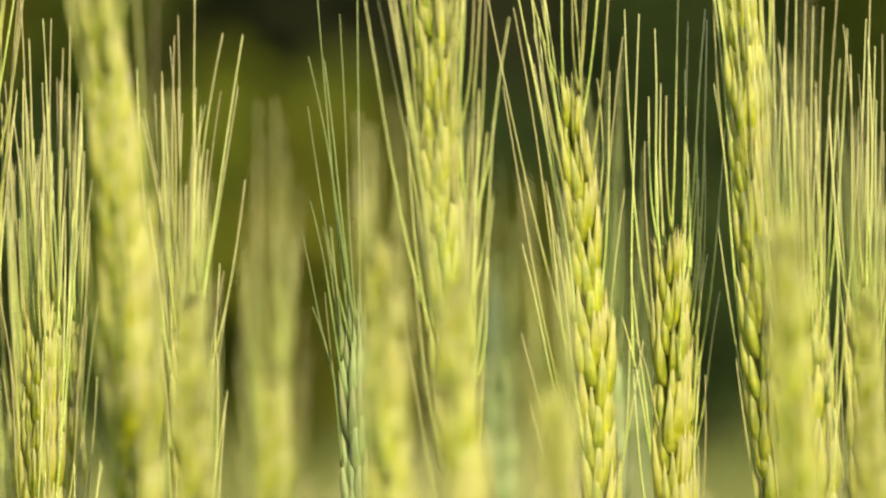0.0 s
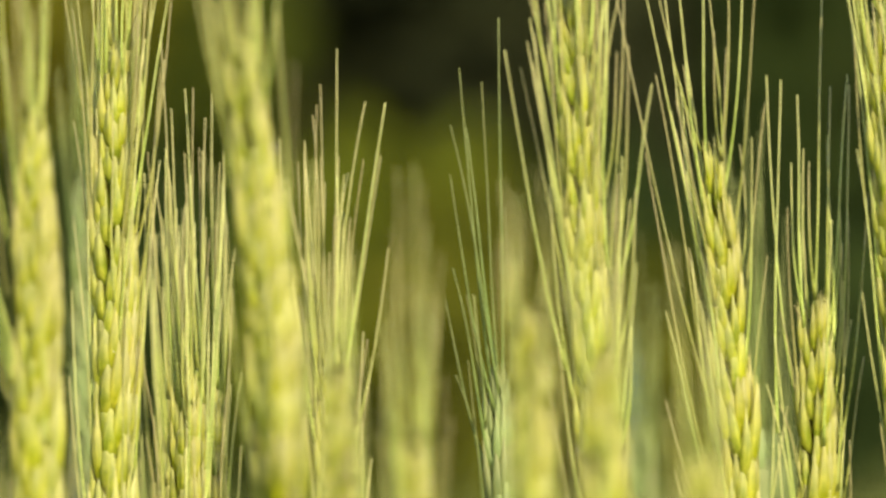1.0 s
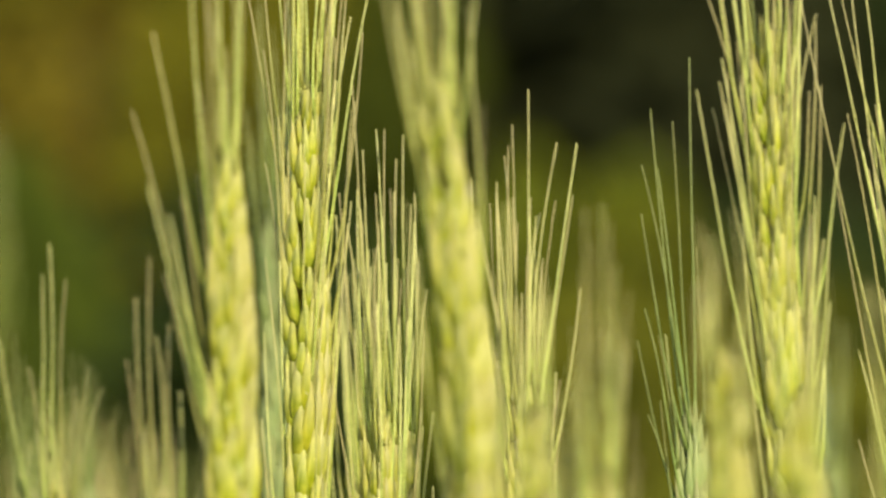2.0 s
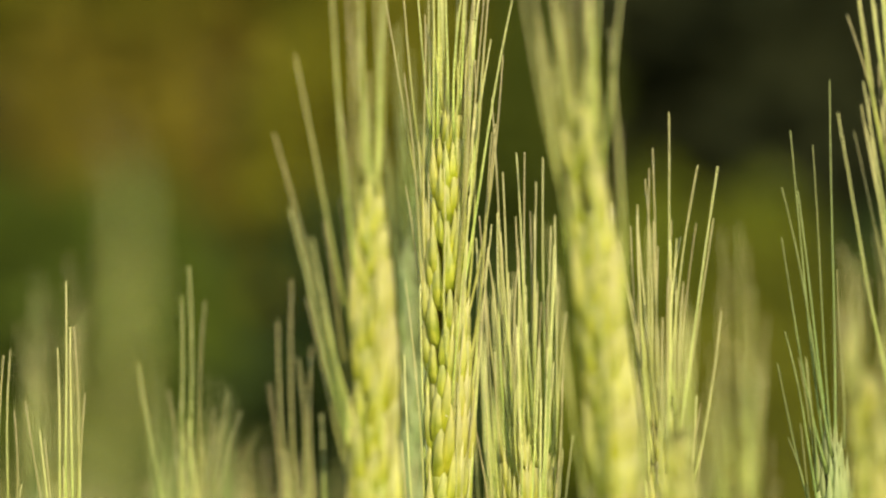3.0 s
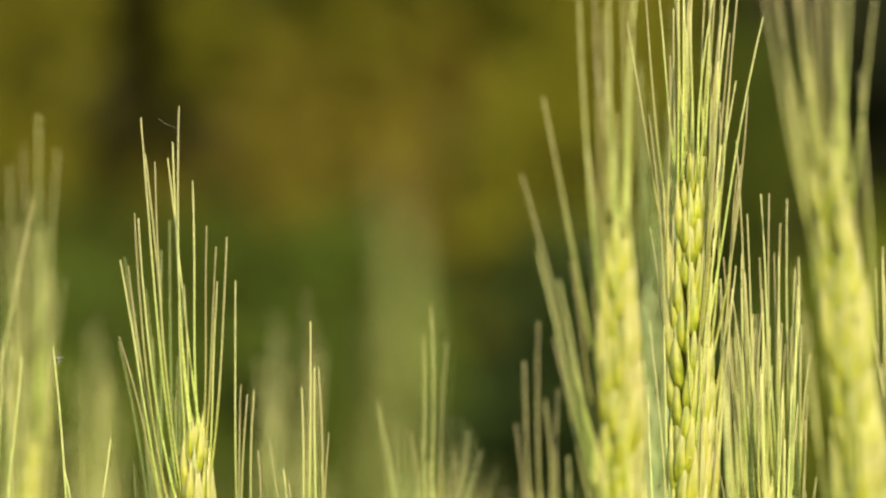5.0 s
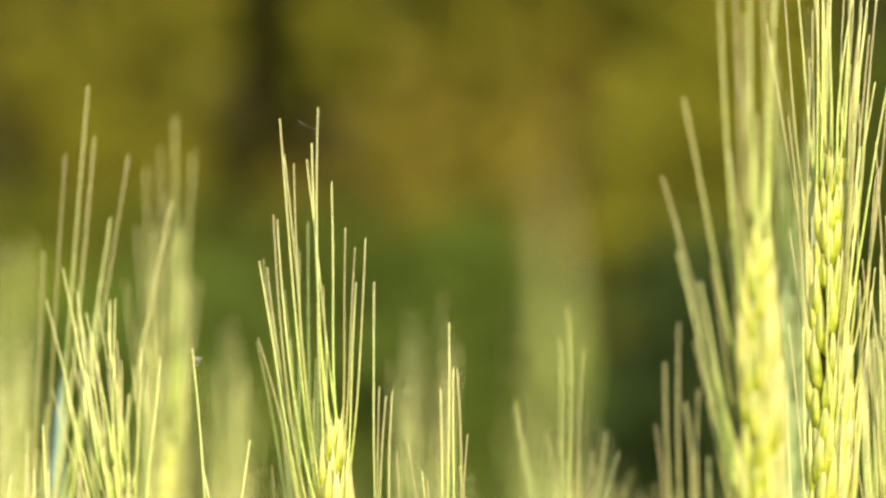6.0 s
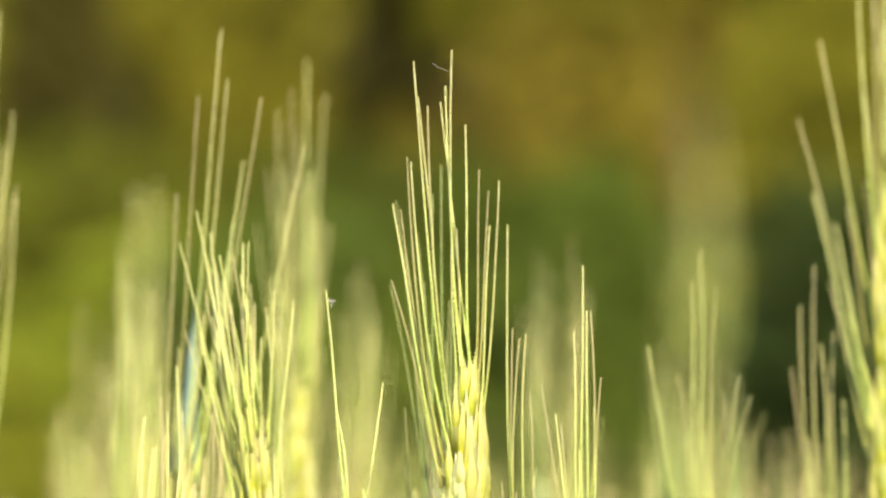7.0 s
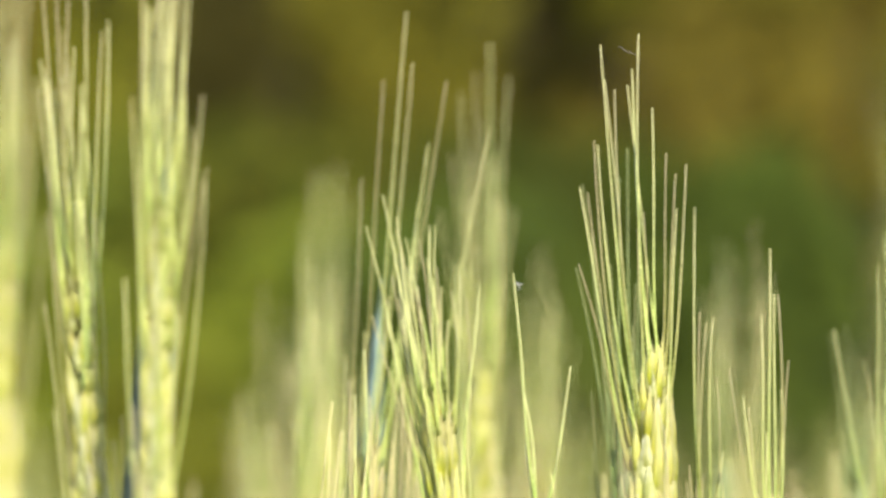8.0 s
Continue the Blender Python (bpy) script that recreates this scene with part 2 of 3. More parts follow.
def stalk(tip, low, face=30.0, awn=0.06, spread=1.0, seed=0, bow=0.0, fat=1.0, messy=0.0, shade=0, thin=0.0, flag=0.0, lop=0.0, step=0.0050, length=0.098, leaf=True, wide=0.80, flag_x=0.0,
          beard=(), label="green bearded wheat ear"):
    """A wheat stalk rooted in the ground. tip: the top of its ear; low: a point further down the ear's middle line."""
    rnd = random.Random(seed * 77 + 5)
    tip, low = Vector(tip), Vector(low)
    base = tip + (low - tip).normalized() * length
    foot = Vector((base.x + (base.x - tip.x) * 1.2 + rnd.uniform(-0.02, 0.02), base.y + rnd.uniform(-0.03, 0.03), 0))
    root = tagged(new("wheat_stalk"), label, "wheat", "wheat stalks in the field")
    root.location = foot
    at, way = axis_curve(base, tip, bow)
    # shade 1 takes the materials with painted shade, 2 those with painted sun glare
    spk, awns = ((SPIKELETS, AWNS), (SHADE_SPIKELETS, SHADE_AWNS), (GLARE_SPIKELETS, AWNS))[shade]
    # stem: from the ground into the ear as its rachis
    pts, rad = [], []
    knee = base - way(0) * base.z * 0.45
    for i in range(15):
        u = i / 14
        pts.append(foot * (1 - u) ** 2 + knee * 2 * u * (1 - u) + base * u * u - foot)
        rad.append(0.0019 - 0.0006 * u)
    for i in range(1, 9):
        pts.append(at(i / 8 * 0.84) - foot)
        rad.append(0.0024 * fat * (1 - 0.6 * i / 8))
    v, f = tube(pts, rad, 7)
    part("stem", mesh("stem", v, f, [STEM]), root)
    n = int(round(length / (step * min(1, fat))))
    made = []
    a0 = radians(face)
    for i in range(n + 1):
        s = 0.01 + (0.985 - 0.0115 * fat / length) * (i / n + 0.22 * i / n * (1 - i / n))
        t = way(s)
        right = (Vector((1, 0, 0)) - t * t.x).normalized()
        fore = right.cross(t).normalized()      # towards -y
        if fore.y > 0:
            fore = -fore
        sgn = 1 if i % 2 else -1
        d = (right * math.cos(a0) + fore * math.sin(a0)) * sgn
        if i == n:
            d = (fore * math.cos(a0) + right * math.sin(a0)) * 0.5 + d * 0.1
            d.normalize()
        d = (d + Vector((rnd.gauss(0, 0.2), rnd.gauss(0, 0.2), 0))).normalized()
        d = (d - t * d.dot(t)).normalized()
        lean = radians(rnd.uniform(4.0, 8.5) * (1.1 - 0.4 * s)) * (1.0 - 0.75 * (i == n))
        z = (t * math.cos(lean) + d * math.sin(lean)).normalized()
        y = (d - z * d.dot(z)).normalized()
        x = y.cross(z)
        size = fat * rnd.uniform(0.88, 1.1) * (0.80 + 0.20 * math.sin(math.pi * min(1, s * 1.05) ** 0.8) + 0.08 * (1 - s)) * (1 - 0.22 * max(0, (s - 0.68) / 0.2))
        o = at(s) + d * 0.0003 * fat + t * rnd.gauss(0, 0.0007)
        slim = size * wide * (0.62 if i == n else 0.85 if i == n - 1 else 1)
        m = basis(o - foot, x * slim * 1.12, y * slim, z * size * 1.32)
        sp = part("spikelet", spk[rnd.randrange(len(spk))], root, m)
        made.append((sp, m, o))
        for k in (-1, 0, 1):
            front = max(0.0, -d.y)      # awns of spikelets that face the path part to both sides
            if rnd.random() < max(thin, 0.08 + 0.30 * front if k else 0.55 + 0.45 * front) or (d.x > 0 and rnd.random() < lop):
                continue
            # awns stand off the flanks low on the ear and close up towards its top
            open_out = radians(rnd.uniform(-0.5, 4.5) + 4.5 * (1 - s)) * spread
            open_side = radians(k * (rnd.uniform(-0.3, 3.2) + 3.2 * front)) * spread + radians(rnd.gauss(0, 7)) * messy
            w = (t + d * math.tan(open_out * (0.2 if i == n else 1)) + x * math.tan(open_side)).normalized()
            w = (w + Vector((rnd.gauss(0, 0.018 + 0.10 * messy), rnd.gauss(0, 0.015), 0))).normalized()
            ax = w.orthogonal().normalized()
            ax = (Matrix.Rotation(rnd.uniform(0, 6.28), 3, w) @ ax).normalized()
            ay = w.cross(ax)
            long = awn * rnd.uniform(0.68, 1.16) * (0.86 + 0.14 * math.sin(math.pi * s))
            start = o + z * 0.0138 * size + x * k * 0.0030 * size + y * 0.0011
            aw = new("awn", awns[rnd.randrange(len(awns))])
            aw.parent = sp
            aw.matrix_parent_inverse = m.inverted()
            aw.matrix_basis = basis(start - foot, ax, ay, w) @ Matrix.Diagonal((1, 1, long / 0.06, 1))
        if rnd.random() < 0.4 and shade != 1:
            q = pose(rnd.uniform(-0.002, 0.002), 0.0022, rnd.uniform(0.004, 0.009), rnd.uniform(20, 100), rnd.uniform(-60, 60), 0)
            part("anther", ANTHERS[rnd.randrange(len(ANTHERS))], sp, q, "cream-coloured dried anther")
    for drop, side, lean, long in beard:
        s = min(1.0, max(0.0, 1 - drop * 0.001 / length))
        w = Vector((math.sin(radians(lean)), rnd.gauss(0, 0.025), math.cos(radians(lean)))).normalized()
        start = Vector((at(s).x, at(s).y + rnd.uniform(-0.002, 0.002), tip.z - drop * 0.001)) + Vector((side * 0.001, 0, 0))
        ax = Vector((-1.0 if side + lean < 0 else 1.0, rnd.uniform(-0.5, 0.5), 0))
        ax = (ax - w * ax.dot(w)).normalized()
        sp, m, o = min(made, key=lambda q: (q[2] - start).length)
        # the awn runs on down to the floret that bears it
        dip = min(0.008, 0.12 * long * 0.001)
        aw = new("awn", awns[rnd.randrange(len(awns))])
        aw.parent = sp
        aw.matrix_parent_inverse = m.inverted()
        aw.matrix_basis = basis(start - w * dip - foot, ax, w.cross(ax), w) @ Matrix.Diagonal((1, 1, (long * 0.001 + dip) / 0.06, 1))
    if flag:
        v, f = blade_piece(flag, 0.014, 0.10, 0.25, seed)
        part("leaf", mesh("leaf", v, f, [LEAF]), root, Matrix.Translation(at(0.0) - way(0) * 0.03 + Vector((flag_x, 0.006, 0)) - foot) @
             Matrix.Rotation(radians(75), 4, "Z"), "upright blue-green flag leaf")
    if leaf:
        u = rnd.uniform(0.60, 0.72)
        p = foot * (1 - u) ** 2 + knee * 2 * u * (1 - u) + base * u * u
        v, f = blade_piece(rnd.uniform(0.12, 0.17), 0.011, rnd.uniform(1.2, 2.2), rnd.uniform(-1, 1), seed)
        part("leaf", mesh("leaf", v, f, [LEAF]), root,
             Matrix.Translation(p - foot) @ Matrix.Rotation(rnd.uniform(0, 6.28), 4, "Z"), "narrow blue-green blade")
    return root


# ---- plain stalks that fill the field ----
def ear_piece(rnd, length, sides=5):
    pieces = []
    n = int(length / 0.0062)
    for i in range(n):
        s = i / (n - 1)
        sgn = 1 if i % 2 else -1
        m = pose(sgn * 0.0016, rnd.uniform(-0.0006, 0.0006), s * length * 0.93, rnd.gauss(0, 5), sgn * rnd.uniform(5, 10), rnd.gauss(0, 12))
        w = 0.0060 * (0.75 + 0.3 * math.sin(math.pi * s))
        pieces.append((*moved(husk(0.0135, w * 0.9, w * 0.8, 0, 0, sides, 5), m), i % 2))
    return join(pieces)


def beard_piece(rnd, length, awn, count, spread):
    pieces = []
    for i in range(count):
        s = rnd.random()
        a = rnd.uniform(0, 6.28)
        open_out = (rnd.uniform(-0.5, 4) + 3.5 * (1 - s)) * spread
        long = awn * rnd.uniform(0.75, 1.15)
        b = awn_piece(rnd.uniform(-0.0015, 0.002), 0.0003, 3, 6, 0.00042, long)
        m = pose(0.003 * math.cos(a), 0.003 * math.sin(a), s * length + 0.009, 0, 0, math.degrees(a)) @ pose(0, 0, 0, 0, open_out, 0)
        pieces.append((*moved(b, m), 0))
    return join(pieces)


def plain_stalk(seed, tall, awn, spread, shady=False):
    """A simpler stalk: stem, ear, beard and leaf. Its awns end about tall metres above its foot."""
    rnd = random.Random(seed)
    length = rnd.uniform(0.075, 0.095)
    top = tall - awn * 1.15 - 0.012
    root = tagged(new("wheat_stalk"), "green bearded wheat stalk in the thick of the field", "wheat", "wheat stalks in the field")
    lean = rnd.uniform(-0.02, 0.02)
    pts = [(lean * (i / 8) ** 2, 0, (top - length) * i / 8) for i in range(9)]
    v, f = tube(pts, [0.0018 - 0.0005 * i / 8 for i in range(9)], 6)
    part("stem", mesh("stem", v, f, [STEM]), root)
    place = Matrix.Translation((lean, 0, top - length)) @ pose(0, 0, 0, rnd.gauss(0, 3), math.degrees(lean) + rnd.gauss(0, 3), 0)
    v, f, idx = ear_piece(rnd, length)
    part("ear", mesh("ear", v, f, [SHADE_EAR, SHADE_EAR] if shady else [GLUME, LEMMA], idx), root, place)
    v, f, idx = beard_piece(rnd, length, awn, 34, spread)
    # the beard's own mesh is in metres, so its colour grades over its height
    part("beard", mesh("beard", v, f, [BEARD]), root, place, "bristly straw-green awns")
    v, f = blade_piece(rnd.uniform(0.13, 0.19), 0.011, rnd.uniform(1.0, 2.2), rnd.uniform(-1, 1), seed)
    part("leaf", mesh("leaf", v, f, [LEAF]), root, Matrix.Translation((lean * 0.5, 0, (top - length) * rnd.uniform(0.72, 0.86))) @
         Matrix.Rotation(rnd.uniform(0, 6.28), 4, "Z"), "narrow blue-green blade")
    return root


FLUFF = plant("plant_fluff", (0.42, 0.41, 0.34), (0.58, 0.56, 0.48), through_light=0.4)
STRAW = plant("awn_pale_straw", (0.30, 0.34, 0.07), (0.50, 0.48, 0.16), streak=(300, 300, 20), through_light=0.25)
BEARD = plant("beard_straw_green", (0.27, 0.33, 0.06), (0.40, 0.44, 0.10), tip=(0.56, 0.47, 0.20), span=0.15, streak=(300, 300, 20),
              through_light=0.25, spread=0.2)


# ---- ground ----
def sheet(name, half, z, mat, cut, wave):
    vs, fs = [], []
    for i in range(cut + 1):
        for j in range(cut + 1):
            x, y = (2 * i / cut - 1), (2 * j / cut - 1)
            x, y = half * x * abs(x) ** 2, half * y * abs(y) ** 2
            near = 1 if math.hypot(x, y) < 60 else 0
            vs.append((x, y, z + wave * near * noise.noise((x * 3, y * 3, 0))))
    for i in range(cut):
        for j in range(cut):
            a = i * (cut + 1) + j
            fs.append((a, a + cut + 1, a + cut + 2, a + 1))
    return new(name, mesh(name, vs, fs, [mat]))


tagged(sheet("ground", 1500, 0.0, SOIL, 90, 0.012), "brown soil with sparse green between the wheat stalks", "ground", kind="structure")


# ---- the wheat ears that the camera passes ----
# beard: awns one by one, as (depth of the root under the ear's tip in mm, offset from the ear's middle in mm, lean in degrees, length in mm)
stalk((0.1725, 1.586, 0.9658), (0.1736, 1.586, 0.9132), face=36, awn=0.040, spread=0.75, seed=1, length=0.11, thin=0.5,
      label="upright green wheat ear with a long straight beard",
      beard=((19, -4.3, -5.0, 60), (22, -7.7, 0.9, 62), (4, -2.3, -1.5, 41), (3, -0.2, 1.7, 59), (9, 3.0, -0.9, 38), (9, 2.3, 4.5, 50), (19, 3.7, 2.8, 58), (28, 4.5, 6.5, 46), (45, 3.6, 9.1, 31), (37, 3.5, 5.3, 30), (16, -1.8, -12.6, 12), (28, -2.6, -11.6, 23), (53, -3.9, -11.6, 34), (42, -3.1, -14.9, 19),))
stalk((0.1507, 1.581, 0.9954), (0.1551, 1.581, 0.9309), face=14, awn=0.040, spread=1.3, seed=2, bow=0.002, length=0.12, step=0.0046, lop=0.6, thin=0.5,
      label="plump leaning green wheat ear with fanned awns",
      beard=((65, -6.3, -11.2, 62), (58, -5.0, -9.0, 70), (52, -4.9, -12.5, 96), (40, -2.3, -11.9, 45), (31, -2.9, -12.4, 69), (22, -2.0, -9.2, 60), (13, -2.2, -7.0, 52), (9, -0.5, -1.9, 52), (7, 1.2, 2.3, 47), (9, 2.1, 4.4, 47), (20, 2.5, 5.0, 55), (34, 3.0, 6.6, 40), (71, -6.0, -14.0, 37), (80, -6.0, -18.1, 29), (90, -6.6, -16.8, 25),))
stalk((0.1207, 1.540, 1.0255), (0.1257, 1.540, 0.9378), face=30, awn=0.058, spread=0.9, seed=3, fat=0.9, length=0.13, step=0.0043, thin=0.55,
      label="tall yellow-green wheat ear with a dense beard",
      beard=((56, -3.9, -9.7, 38), (46, -3.6, -9.3, 34), (39, -2.6, -7.4, 26), (70, -6.0, -10.9, 55), (41, 4.4, 5.7, 25), (55, 5.4, 3.8, 40), (56, 6.8, 9.6, 34), (71, 5.4, 6.1, 29), (89, 4.9, 4.6, 21), (35, -2.6, -14.7, 39), (21, -1.2, -11.6, 31), (26, 0.9, 9.9, 32), (36, 2.7, 9.5, 35),))
stalk((0.1828, 1.569, 1.0222), (0.1886, 1.569, 0.9466), face=35, awn=0.058, spread=0.7, seed=4, length=0.13, step=0.0043, thin=0.4,
      label="tall pale green wheat ear beside a ripening one",
      beard=((50, -3.5, -5.0, 38), (36, -1.6, -5.1, 29), (58, -3.4, -6.0, 51), (36, 2.2, 3.6, 26), (67, -1.6, -8.7, 30),))
stalk((0.1596, 1.310, 0.9684), (0.1611, 1.310, 0.9331), face=20, awn=0.04, spread=0.7, seed=5, fat=0.85, thin=0.7,
      label="yellowish wheat ear close to the edge of the field",
      beard=((7, -0.4, -3.6, 25), (5, 0.2, 1.0, 25), (12, 0.4, 4.2, 23),))
stalk((0.1821, 1.380, 0.9534), (0.1831, 1.380, 0.9264), face=30, awn=0.04, spread=0.6, seed=63, fat=0.6, thin=0.75,
      label="small pale wheat ear among golden beards",
      beard=((2, -0.3, -2.4, 21), (4, 0.2, 2.8, 20),))
stalk((0.0536, 1.421, 1.0101), (0.0573, 1.421, 0.9579), face=35, awn=0.050, spread=0.9, seed=6, bow=0.002, fat=1.05, length=0.135, step=0.0042, thin=0.72,
      label="stout yellow-green wheat ear with pale spots",
      beard=((22, -3.7, -11.4, 55), (14, -2.8, -8.8, 47), (5, -0.9, -5.6, 38), (3, 0.0, -2.0, 37), (2, 1.1, 2.4, 36), (6, 1.8, 4.4, 39), (15, 2.5, 7.3, 37), (9, -1.8, -7.1, 39),))
stalk((0.0990, 1.360, 0.9604), (0.1005, 1.360, 0.9247), face=25, awn=0.03, spread=0.5, fat=0.85, seed=7, step=0.0046, thin=0.5,
      label="slender sunlit wheat ear near the edge of the field",
      beard=((2, -0.5, -6.3, 20), (8, -0.1, -3.2, 26), (2, 0.3, -1.6, 17),))
stalk((0.1065, 1.310, 0.9556), (0.1086, 1.310, 0.9205), face=25, awn=0.03, spread=0.5, fat=0.9, seed=8, step=0.0046, thin=0.6,
      label="slender sunlit wheat ear near the edge of the field",
      beard=((2, 0.0, -4.8, 14), (8, 0.3, 0.3, 18),))
stalk((0.1226, 1.310, 0.9392), (0.1238, 1.310, 0.9170), face=15, awn=0.035, spread=0.6, seed=9, fat=0.85, thin=0.6,
      label="short yellow-green wheat ear near the edge of the field",
      beard=((2, 0.0, -3.5, 17), (8, 0.2, 0.5, 21),))
stalk((0.0366, 1.611, 1.0177), (0.0357, 1.611, 0.9472), face=24, awn=0.060, spread=0.6, seed=10, wide=0.92, length=0.13, step=0.0043, thin=0.3,
      label="straight green wheat ear with a tall golden beard",
      beard=((35, 3.9, 10.0, 58), (44, 3.7, 8.4, 51), (22, 3.1, 9.7, 32), (28, -4.3, -10.1, 50), (19, -4.2, -6.4, 49), (12, -3.1, -5.7, 46), (5, -2.5, -3.5, 41), (9, -1.0, -1.5, 44), (7, -0.1, 0.2, 42), (3, 1.0, 2.2, 38), (11, 2.5, 3.9, 44), (19, 3.2, 5.2, 50), (26, 3.5, 5.8, 54), (46, -3.9, -9.3, 27),))
stalk((0.0192, 1.462, 0.9980), (0.0197, 1.462, 0.9422), face=28, awn=0.050, spread=0.6, seed=61, fat=1.05, length=0.125, step=0.0042, thin=0.9,
      label="broad yellow-green wheat ear with stray side awns",
      beard=((33, -3.2, -11.6, 53), (45, -3.6, -15.8, 52), (24, -2.1, -4.6, 70), (16, -1.6, -2.8, 65), (3, -0.6, -1.9, 54), (6, 0.0, -0.0, 59), (9, 0.7, 3.0, 53), (3, 0.2, -2.2, 19), (28, -2.4, -5.6, 40), (48, -4.0, -11.7, 35), (40, -3.7, -9.9, 30), (52, -4.1, -14.1, 45), (32, -2.4, -7.6, 26), (56, -4.3, -13.8, 33),))
thread_ear = stalk((-0.0627, 1.618, 0.9626), (-0.0621, 1.618, 0.9425), face=10, awn=0.034, spread=0.9, seed=53, bow=-0.0012, step=0.0044, thin=0.9, shade=2, wide=0.95,
      label="small wheat ear with sun glare in its pale colour and long golden awns",
      beard=((10, -3.9, -5.9, 68), (12, -3.0, -6.4, 63), (13, -2.6, -5.0, 62), (2, -0.8, -2.4, 62), (3, 0.8, -7.0, 53), (3, -0.4, -4.4, 56), (5, 1.1, -1.8, 50), (7, 1.4, 1.2, 43), (9, 1.8, 3.5, 41), (16, 2.2, 4.7, 50), (19, 1.7, 3.6, 44), (20, -4.2, -10.8, 49), (23, -6.0, -13.8, 38), (16, -5.4, -7.0, 55), (26, -4.1, -9.4, 37), (20, -6.2, -10.1, 50), (14, -4.2, -7.8, 52),))
stalk((0.0767, 1.578, 0.9574), (0.0774, 1.578, 0.9321), face=30, awn=0.044, fat=0.8, spread=1.1, seed=13, thin=0.15,
      label="low wheat ear with a wide brush of awns",
      beard=((14, -4.0, -6.5, 51), (9, -2.2, -3.5, 45), (5, -1.9, -1.6, 46), (2, -1.0, -1.7, 45), (8, -0.3, -1.5, 55), (6, -0.4, 1.9, 60), (4, 0.0, 2.9, 37), (3, 0.1, 6.6, 33), (7, 0.2, 7.6, 51), (15, 1.4, 8.9, 59), (14, 1.3, 10.1, 48), (25, 2.7, 11.6, 41), (10, -2.8, -4.5, 42), (3, -0.1, -1.0, 31),))
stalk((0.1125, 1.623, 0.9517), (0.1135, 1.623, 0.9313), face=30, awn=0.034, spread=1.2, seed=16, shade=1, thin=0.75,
      label="shade-coloured bluish-green wheat ear with spreading awns",
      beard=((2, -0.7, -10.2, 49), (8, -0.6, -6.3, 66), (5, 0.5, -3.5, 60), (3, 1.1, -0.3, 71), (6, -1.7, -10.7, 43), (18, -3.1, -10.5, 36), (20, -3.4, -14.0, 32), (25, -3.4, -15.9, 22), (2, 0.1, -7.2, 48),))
stalk((0.1148, 1.950, 0.9375), (0.1152, 1.950, 0.9209), face=30, awn=0.050, spread=0.9, seed=38, thin=0.25,
      label="pale wheat ear deeper in the field",
      beard=((2, -1.1, -2.4, 62), (8, -0.6, -1.2, 60), (5, 0.0, 0.4, 66), (3, 1.2, 3.1, 49), (8, -1.9, -2.9, 53), (6, 0.8, 1.3, 62), (4, 1.3, 5.1, 37),))
stalk((0.0847, 1.950, 0.9765), (0.0839, 1.950, 0.9266), face=30, awn=0.030, spread=0.4, seed=64, fat=0.8, thin=0.90,
      label="slim wheat ear hidden behind a stout one",
      beard=((2, 0.2, 1.1, 49), (3, 0.0, -1.9, 29),))
stalk((-0.1439, 1.446, 0.9878), (-0.1444, 1.446, 0.9334), face=30, awn=0.050, spread=0.35, seed=22, shade=2, length=0.125, fat=0.66, step=0.0043, thin=0.65, flag=0.169, flag_x=-0.003,
      label="tall sunlit wheat ear with a closed beard",
      beard=((2, -0.9, -1.8, 51), (8, -0.1, -0.5, 57), (5, 0.5, 0.9, 55), (6, 1.2, 2.4, 54), (9, 0.8, 2.2, 48), (20, 2.0, 9.0, 36), (15, 2.1, 9.2, 25), (37, 2.8, 8.4, 40), (53, 2.2, 7.0, 54), (17, -2.1, -0.9, 58), (23, -2.0, 0.4, 54), (10, 1.6, 3.1, 53),))
stalk((-0.1647, 1.492, 0.9760), (-0.1611, 1.492, 0.9316), face=30, awn=0.050, spread=0.5, seed=23, shade=2, length=0.12, fat=0.75, thin=0.5,
      label="leaning wheat ear with a closed beard",
      beard=((2, -0.8, -6.1, 53), (8, -0.5, -3.6, 58), (5, -0.2, -1.4, 58), (2, 0.7, 1.4, 53), (11, 1.2, 3.0, 52), (16, 1.1, 3.7, 59), (20, -1.5, -7.7, 51), (28, -1.5, -7.3, 44), (3, 0.2, -0.8, 41),))
stalk((-0.1586, 1.334, 0.9798), (-0.1592, 1.334, 0.9396), face=55, awn=0.055, spread=0.5, seed=24, shade=2, length=0.12, step=0.0043, thin=0.5,
      label="stout wheat ear with low sun glare in its pale colour",
      beard=((7, 2.1, 3.4, 47), (4, 1.5, 2.2, 44), (17, 2.5, 6.5, 39), (3, 0.9, 0.3, 45),))
stalk((0.1964, 1.560, 0.9543), (0.1980, 1.560, 0.9150), face=30, awn=0.055, spread=0.8, seed=25, thin=0.5,
      label="wheat ear with a tall golden beard",
      beard=((8, -2.7, -1.6, 64), (3, -1.7, -0.9, 60), (5, -0.5, 0.9, 57), (3, 0.4, 1.9, 55), (5, 0.9, 3.9, 61), (12, 1.5, 4.6, 60), (16, -3.0, -3.4, 61), (9, -0.3, -0.9, 67),))
stalk((0.2121, 1.600, 0.9566), (0.2133, 1.600, 0.9140), face=30, awn=0.055, spread=0.9, seed=26, thin=0.5,
      label="wheat ear with a tall golden beard",
      beard=((3, -1.1, -1.6, 45), (8, -0.4, -0.7, 46), (5, 0.1, 0.8, 50), (3, 0.5, 1.2, 57), (10, 1.5, 1.3, 43), (10, -1.7, -6.5, 44), (17, 1.9, 5.3, 41), (6, 1.1, 2.8, 52),))
